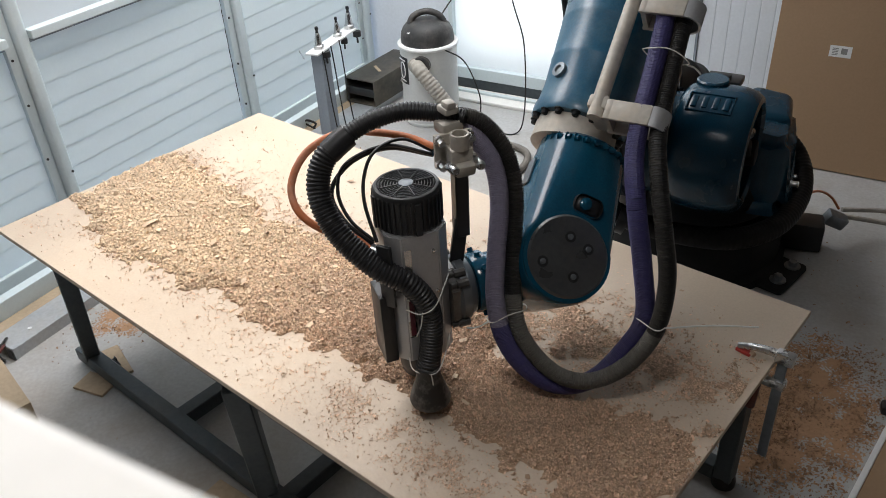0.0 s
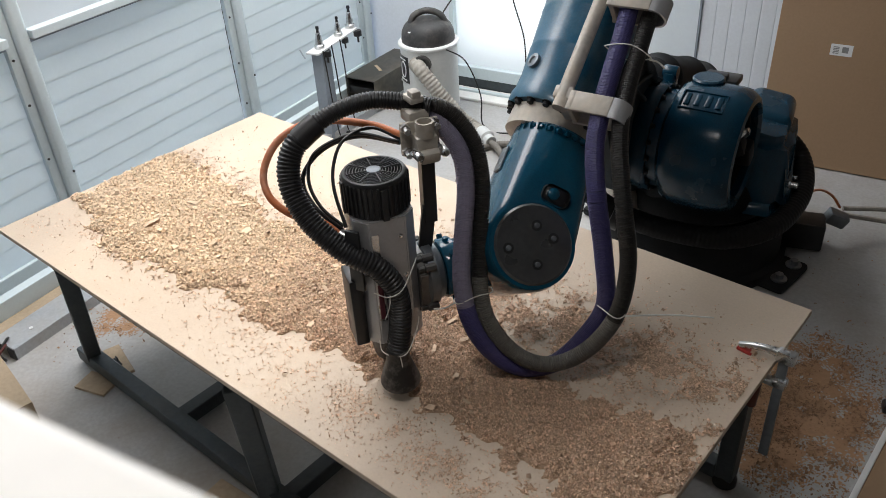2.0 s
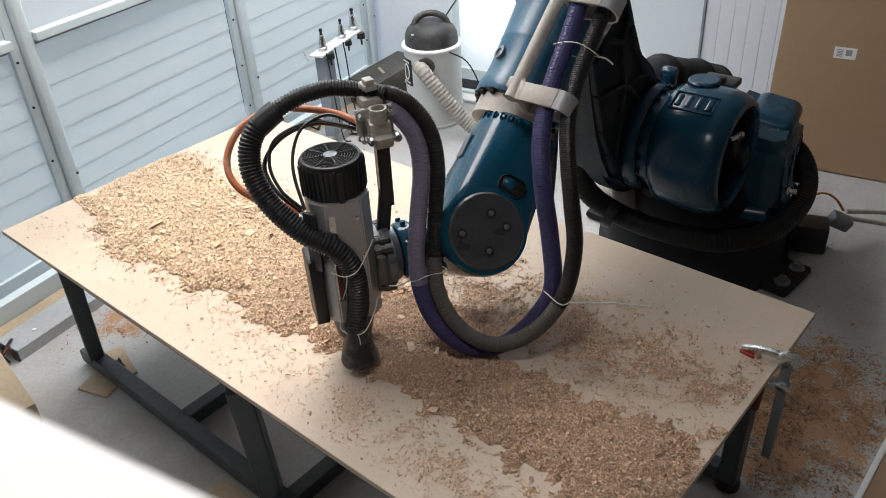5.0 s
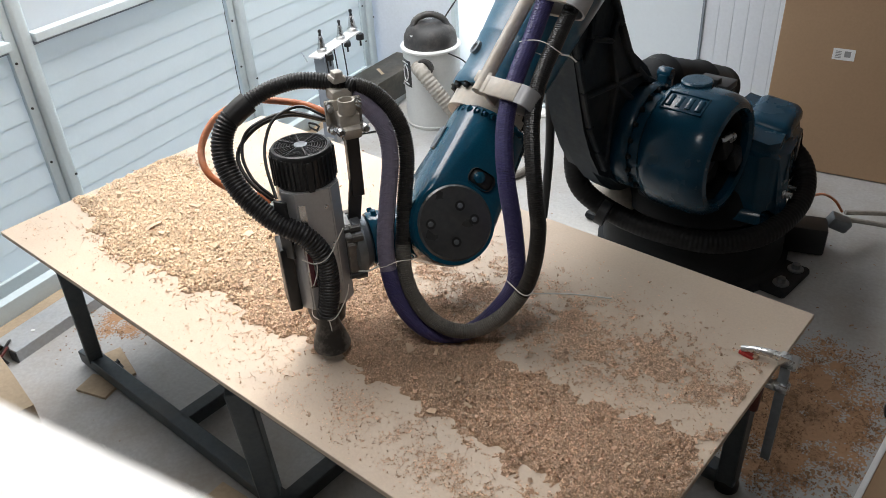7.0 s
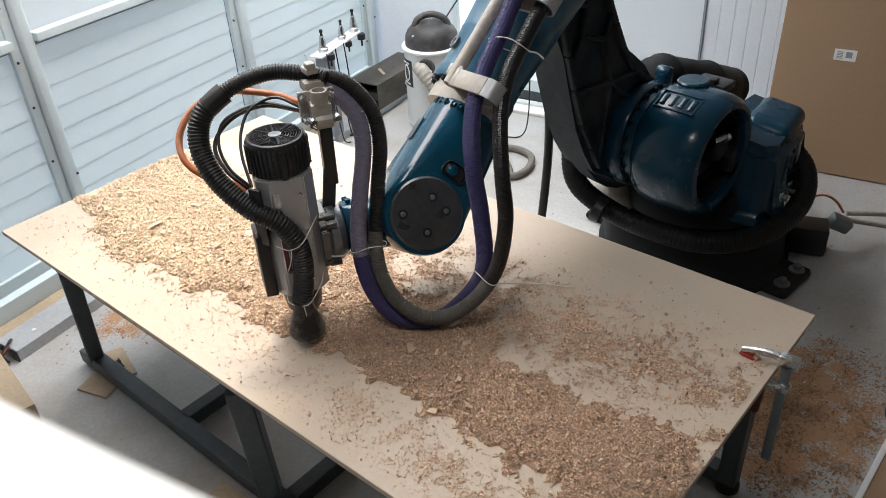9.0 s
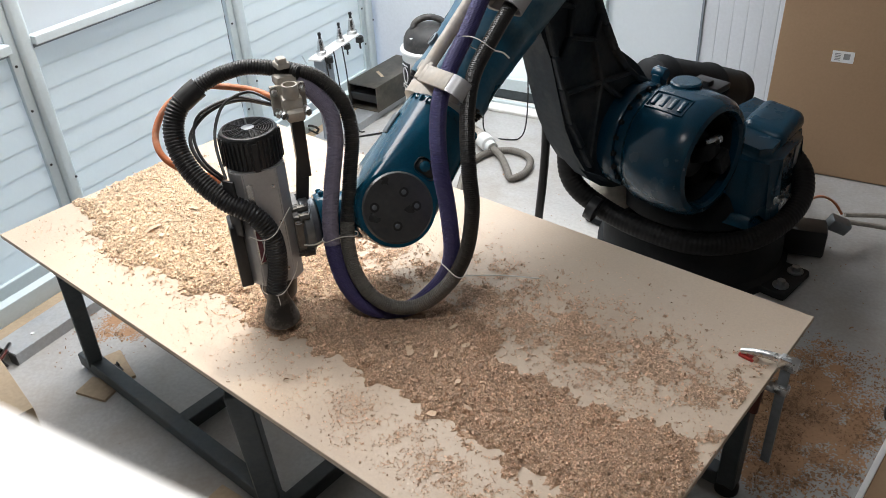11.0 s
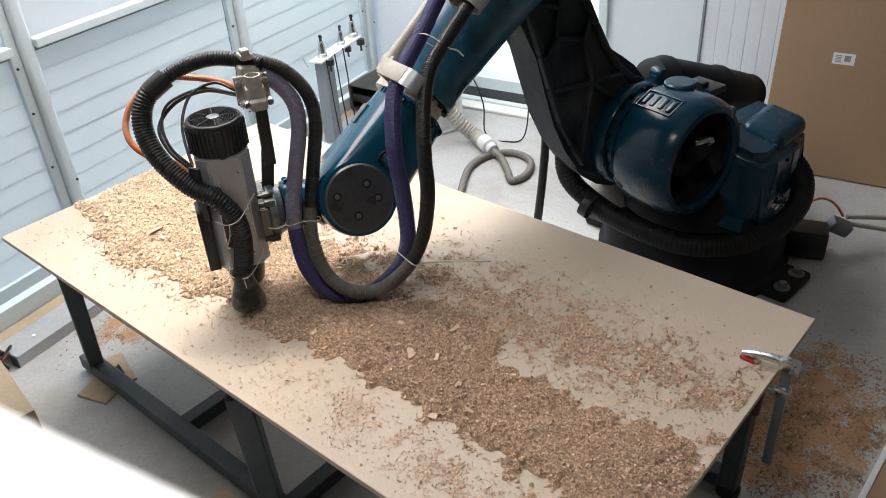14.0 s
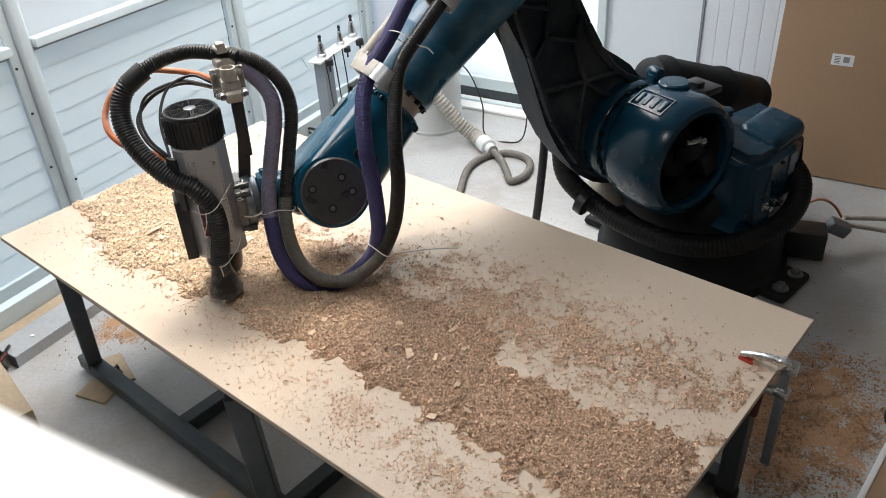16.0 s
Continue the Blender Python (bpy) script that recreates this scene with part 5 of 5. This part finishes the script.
def band(x, y):
    """How deep the chip pile lies, 0 to 1, over the board."""
    lo = np.interp(x, [0.0, 0.1, 0.33, 0.58, 0.85, 1.03, 1.23, 1.34, 1.56, 1.69, 1.81, 1.93, 2.05, 2.15, 2.48], [0.30, 0.25, 0.19, 0.17, 0.20, 0.225, 0.22, 0.235, 0.25, 0.25, 0.235, 0.245, 0.235, 0.20, 0.18])
    hi = np.interp(x, [0.0, 0.05, 0.45, 0.85, 1.2, 1.4, 1.53, 1.70, 1.80, 1.85, 2.06, 2.23, 2.31, 2.40, 2.48], [0.72, 0.76, 0.70, 0.65, 0.64, 0.635, 0.655, 0.655, 0.62, 0.54, 0.545, 0.555, 0.575, 0.62, 0.64])
    w = 0.06 * (smooth_noise(x, y, 20, 1) - 0.5) + 0.04 * (smooth_noise(x, y, 5, 2) - 0.5) + 0.04 * (smooth_noise(x, y, 48, 21) - 0.5) + 0.045 * (smooth_noise(x, y, 95, 22) - 0.5)
    d = np.minimum(y - lo, hi - y) + w
    d = np.minimum(d, np.minimum(x - 0.01, 2.475 - x) + w)
    for hx, hy, ra, rb in ((2.20, 0.24, 0.035, 0.022), (1.93, 0.23, 0.04, 0.022)):
        d = np.minimum(d, 0.04 * (np.hypot((x - hx) / ra, (y - hy) / rb) - 1) + 1.2 * w)
    return np.clip(d / 0.075, 0, 1)


def scatter_density(x, y):
    n = 0.35 * smooth_noise(x, y, 16, 3) + 0.35 * smooth_noise(x, y, 38, 33) + 0.3 * smooth_noise(x, y, 70, 4)
    n2 = smooth_noise(x, y, 7, 5)
    up = np.exp(-((y - np.interp(x, [0.2, 1.3, 1.65, 1.8, 2.0, 2.2, 2.48], [0.72, 0.70, 0.73, 0.715, 0.73, 0.765, 0.80])) / np.interp(x, [0, 1.2, 1.8, 2.48], [0.08, 0.08, 0.075, 0.09])) ** 2)
    up *= np.interp(x, [0, 0.8, 1.3, 1.6, 2.0, 2.25, 2.48], [0.25, 0.15, 0.9, 3.2, 3.4, 2.2, 1.1])
    up += np.interp(x, [1.2, 1.6, 2.2, 2.48], [0.1, 0.34, 0.30, 0.12]) * np.exp(-((y - 0.86) / 0.085) ** 2) * np.clip((x - 1.2) * 3, 0, 1)
    up += 0.10 * np.exp(-((y - 0.60) / 0.05) ** 2) * (x > 1.85)
    low = np.exp(-((y - np.interp(x, [0.3, 1.4, 2.1], [0.13, 0.16, 0.15])) / 0.05) ** 2) * np.interp(x, [0.05, 0.3, 1.1, 1.35, 1.5, 2.0, 2.4], [0.06, 0.03, 0.04, 0.14, 0.26, 0.55, 0.9])
    low += 0.10 * np.exp(-((y - 0.08) / 0.05) ** 2) * np.clip((x - 1.0) * 2, 0, 1)
    edge = np.clip(1.0 - np.abs(y - np.interp(x, [0.0, 0.33, 0.58, 0.85, 1.23], [0.28, 0.19, 0.16, 0.19, 0.21])) / 0.05, 0, 1) * np.interp(x, [0, 1.1, 1.35], [0.2, 0.15, 0.0]) * (n2 > 0.45)
    core = np.exp(-((y - np.interp(x, [1.6, 1.8, 2.0, 2.2], [0.70, 0.705, 0.72, 0.755])) / 0.05) ** 2) * np.interp(x, [1.6, 1.72, 2.1, 2.3], [0.0, 0.9, 0.9, 0.0]) * np.clip((n - 0.36) * 6, 0.1, 1)
    bare = 0.008 * (y < 1.1)
    return np.clip((up + low + edge) * np.clip((n - 0.43) * 6, 0.06, 1) + core + bare, 0, 1)


def bed_height(x, y):
    b = band(x, y)
    return 0.015 * b * (0.45 + 0.75 * smooth_noise(x, y, 9, 8)) + 0.005 * b * smooth_noise(x, y, 40, 9)


def chips_mesh(name, x, y, z, size, flat, material, bow=0.42):
    """Curled flakes: two quads each, with random turn and tilt."""
    n = len(x)
    yaw = rng.random(n) * 2 * np.pi
    tx, ty = rng.normal(0, flat, n), rng.normal(0, flat, n)
    ln, wd = size * rng.uniform(0.7, 1.5, n), size * rng.uniform(0.35, 0.75, n)
    curl = ln * rng.uniform(0.0, bow, n)
    sh = rng.uniform(-0.3, 0.3, (n, 6))
    P = np.zeros((n, 6, 3))
    for k, (a, b, c) in enumerate(((-0.5, -0.5, 0), (-0.5, 0.5, 0), (0, -0.5, 1), (0, 0.5, 1), (0.5, -0.5, 0), (0.5, 0.5, 0))):
        P[:, k] = np.stack([a * ln * (1 + sh[:, k]), b * wd * (1 + sh[:, (k + 2) % 6]), c * curl], 1)
    cx, sx_, cy, sy_, cz, sz_ = np.cos(tx), np.sin(tx), np.cos(ty), np.sin(ty), np.cos(yaw), np.sin(yaw)
    X, Yv, Z = P[..., 0], P[..., 1], P[..., 2]
    Yv, Z = Yv * cx[:, None] - Z * sx_[:, None], Yv * sx_[:, None] + Z * cx[:, None]
    X, Z = X * cy[:, None] + Z * sy_[:, None], -X * sy_[:, None] + Z * cy[:, None]
    X, Yv = X * cz[:, None] - Yv * sz_[:, None], X * sz_[:, None] + Yv * cz[:, None]
    Z = Z - Z.min(1)[:, None]
    V = np.stack([X + x[:, None], Yv + y[:, None], Z + z[:, None]], 2).reshape(-1, 3)
    idx = np.arange(n)[:, None] * 6
    F = np.concatenate([idx + np.array([0, 1, 3, 2]), idx + np.array([2, 3, 5, 4])])
    me = bpy.data.meshes.new(name)
    me.from_pydata(V.tolist(), [], F.tolist())
    me.materials.append(material)
    return new(name, me)


def pick(n, x0, x1, y0, y1, prob):
    x, y = rng.uniform(x0, x1, n), rng.uniform(y0, y1, n)
    keep = rng.random(n) < prob(x, y)
    return x[keep], y[keep]


# bed under the flakes
nx, ny = 250, 80
gx, gy = np.meshgrid(np.linspace(0.01, 2.47, nx), np.linspace(0.08, 0.86, ny), indexing="ij")
gz = TABLE_Z - 0.003 + bed_height(gx, gy) * 1.0 + 0.0035 * (band(gx, gy) > 0.05) * rng.random(gx.shape)
me = bpy.data.meshes.new("sawdust_bed")
idx = np.arange(nx * ny).reshape(nx, ny)
quads = np.stack([idx[:-1, :-1], idx[1:, :-1], idx[1:, 1:], idx[:-1, 1:]], 2).reshape(-1, 4)
me.from_pydata(np.stack([gx, gy, gz], 2).reshape(-1, 3).tolist(), [], quads.tolist())
me.materials.append(M_SAWDUST)
tagged(new("sawdust_bed", me), "deep bed of brown sawdust along the board", "sawdust", kind="stuff")
x, y = pick(430000, 0.0, 2.478, 0.12, 0.80, lambda a, b: np.clip(band(a, b) * 1.9 - 0.05, 0, 1))
size = np.interp(x, [0, 0.9, 1.5, 2.4], [0.0048, 0.0046, 0.0036, 0.0034]) * rng.lognormal(0, 0.38, len(x))
tilt = np.interp(x, [0, 1.1, 1.7], [0.30, 0.38, 0.6])
pale = rng.random(len(x)) < np.interp(x + 0.12 * (smooth_noise(x, y, 6, 41) - 0.5), [0.85, 1.45], [0.95, 0.03])
for q, m, label in ((pale, M_CHIP_PALE, "dense pile of pale straw wood chips on the board"), (~pale, M_CHIP, "dense pile of curled brown wood chips on the board")):
    tagged(chips_mesh("wood_chip_pile", x[q], y[q], (TABLE_Z + bed_height(x, y) - 0.001)[q], size[q], tilt[q], m), label, "wood chips", kind="stuff")
x, y = pick(520000, 0.02, 2.46, 0.015, 1.18, lambda a, b: scatter_density(a, b) * (band(a, b) < 0.5) * 1.0)
size = np.interp(x, [0, 0.9, 1.5, 2.4], [0.0044, 0.0043, 0.0038, 0.0038]) * np.interp(y, [0.2, 0.3], [0.82, 1.0]) * rng.lognormal(0, 0.42, len(x))
tagged(chips_mesh("scattered_wood_chips", x, y, np.full(len(x), TABLE_Z + 0.0005), size, 0.3, M_CHIP), "loose brown wood chips scattered on the board", "wood chips", kind="stuff")
x, y = pick(230, 0.1, 2.4, 0.15, 0.66, lambda a, b: (band(a, b) > 0.6) * np.interp(a, [0, 1.3, 1.7, 2.4], [0.9, 0.35, 0.12, 0.05]))
x, y = np.append(x, [1.28, 1.73, 1.85, 1.86, 1.85, 1.93, 1.55, 1.66]), np.append(y, [0.42, 0.43, 0.38, 0.26, 0.235, 0.32, 0.48, 0.40])
tagged(chips_mesh("large_wood_flakes", x, y, TABLE_Z + bed_height(x, y) + 0.004, rng.uniform(0.013, 0.028, len(x)), 0.14, M_FLAKE, 0.1), "larger pale wood flakes lying on the chip pile", "wood chips", kind="stuff")
# chips on the floor
x, y = pick(60000, 2.05, 2.72, 1.15, 2.12, lambda a, b: np.clip(1.15 - np.hypot((a - 2.42) / 0.34, (b - 1.62) / 0.50), 0, 1) * np.clip((smooth_noise(a, b, 16, 11) - 0.25) * 2.5, 0.05, 1) * 0.6)
size = 0.0055 * rng.lognormal(0, 0.4, len(x))
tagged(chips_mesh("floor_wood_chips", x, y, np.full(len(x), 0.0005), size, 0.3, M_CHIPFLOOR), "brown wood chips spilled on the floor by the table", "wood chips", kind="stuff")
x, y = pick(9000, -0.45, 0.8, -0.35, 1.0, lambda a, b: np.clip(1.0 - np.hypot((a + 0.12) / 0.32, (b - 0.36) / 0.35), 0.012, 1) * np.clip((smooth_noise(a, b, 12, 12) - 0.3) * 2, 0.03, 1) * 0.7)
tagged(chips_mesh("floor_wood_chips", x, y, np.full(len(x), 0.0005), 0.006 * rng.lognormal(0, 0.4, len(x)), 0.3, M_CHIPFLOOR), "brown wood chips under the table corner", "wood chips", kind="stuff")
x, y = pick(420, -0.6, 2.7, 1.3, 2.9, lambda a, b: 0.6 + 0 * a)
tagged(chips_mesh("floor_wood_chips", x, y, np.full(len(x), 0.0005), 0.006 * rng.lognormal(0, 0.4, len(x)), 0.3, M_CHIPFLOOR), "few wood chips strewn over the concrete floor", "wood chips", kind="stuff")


# thin brown dust lying under the loose chips
def dust_patch(name, x0, x1, y0, y1, z, cell, prob, label, material=None):
    """Small cells of dust, dropped where prob is low, in one sheet 1 mm thick."""
    n, m = int((x1 - x0) / cell), int((y1 - y0) / cell)
    a, b = np.meshgrid(x0 + cell * np.arange(n + 1), y0 + cell * np.arange(m + 1), indexing="ij")
    h = prob(a, b)
    ids = np.arange((n + 1) * (m + 1)).reshape(n + 1, m + 1)
    q = np.stack([ids[:-1, :-1], ids[1:, :-1], ids[1:, 1:], ids[:-1, 1:]], 2)
    keep = (h[:-1, :-1] + rng.random((n, m)) * 0.35) > 0.5
    jit = rng.uniform(-0.4, 0.4, (2, n + 1, m + 1)) * cell
    me = bpy.data.meshes.new(name)
    me.from_pydata(np.stack([a + jit[0], b + jit[1], z + 0.001 * rng.random(a.shape)], 2).reshape(-1, 3).tolist(), [], q[keep].tolist())
    me.materials.append(material or M_SAWDUST)
    tagged(new(name, me), label, "sawdust", kind="stuff")


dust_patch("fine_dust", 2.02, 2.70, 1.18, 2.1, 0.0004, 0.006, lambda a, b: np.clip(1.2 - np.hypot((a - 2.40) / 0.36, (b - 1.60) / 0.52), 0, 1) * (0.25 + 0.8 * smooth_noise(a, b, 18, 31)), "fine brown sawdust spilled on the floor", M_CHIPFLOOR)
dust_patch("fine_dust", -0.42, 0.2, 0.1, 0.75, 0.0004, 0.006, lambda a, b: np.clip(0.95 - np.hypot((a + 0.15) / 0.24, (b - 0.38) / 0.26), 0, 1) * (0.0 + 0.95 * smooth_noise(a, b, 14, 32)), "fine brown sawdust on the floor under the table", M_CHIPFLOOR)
dust_patch("fine_dust", 1.2, 2.46, 0.5, 1.0, TABLE_Z + 0.0004, 0.004, lambda a, b: scatter_density(a, b) * 0.55, "fine brown dust between the chips on the board")
dust_patch("fine_dust", 0.05, 2.40, 0.03, 0.30, TABLE_Z + 0.0004, 0.004, lambda a, b: scatter_density(a, b) * 0.38, "fine brown dust along the board edge")


# ---- movement ----
def motions():
    times = [0.0, 1.0, 2.0, 3.0, 4.0, 5.0, 6.0, 7.0, 8.0, 9.0, 10.0, 11.0, 12.0, 13.0, 14.0, 15.0, 16.0]
    at = [(t, robot_at(t)) for t in times]
    off = Matrix.Translation((-BX, -BY, 0))
    for key, ob in member.items():
        walk(ob, [(t, off @ m[key]) for t, m in at])
    walk(spindle, [(t, m["tool"]) for t, m in at])
    for a, b, count, obs in HOSES:
        sets = [(t, hose_rings(a, b, t, count)) for t in times[::2]]
        for k, ob in enumerate(obs):
            walk(ob, [(t, ms[k]) for t, ms in sets])
    for ob, k, mm, h in CORDS:
        rows = []
        for t in times[::2]:
            pa, pb = hose_rings(PURPLE_A, PURPLE_B, t, 90)[k], hose_rings(BLACK_A, BLACK_B, t, 90)[k + 1]
            tan = pa.to_3x3() @ Vector((0, 0, 1))
            x = pb.translation - pa.translation
            x = (x - tan * x.dot(tan)).normalized()
            rows.append((t, basis((pa.translation + pb.translation) / 2, x, tan.cross(x), tan)))
        walk(ob, rows)


motions()
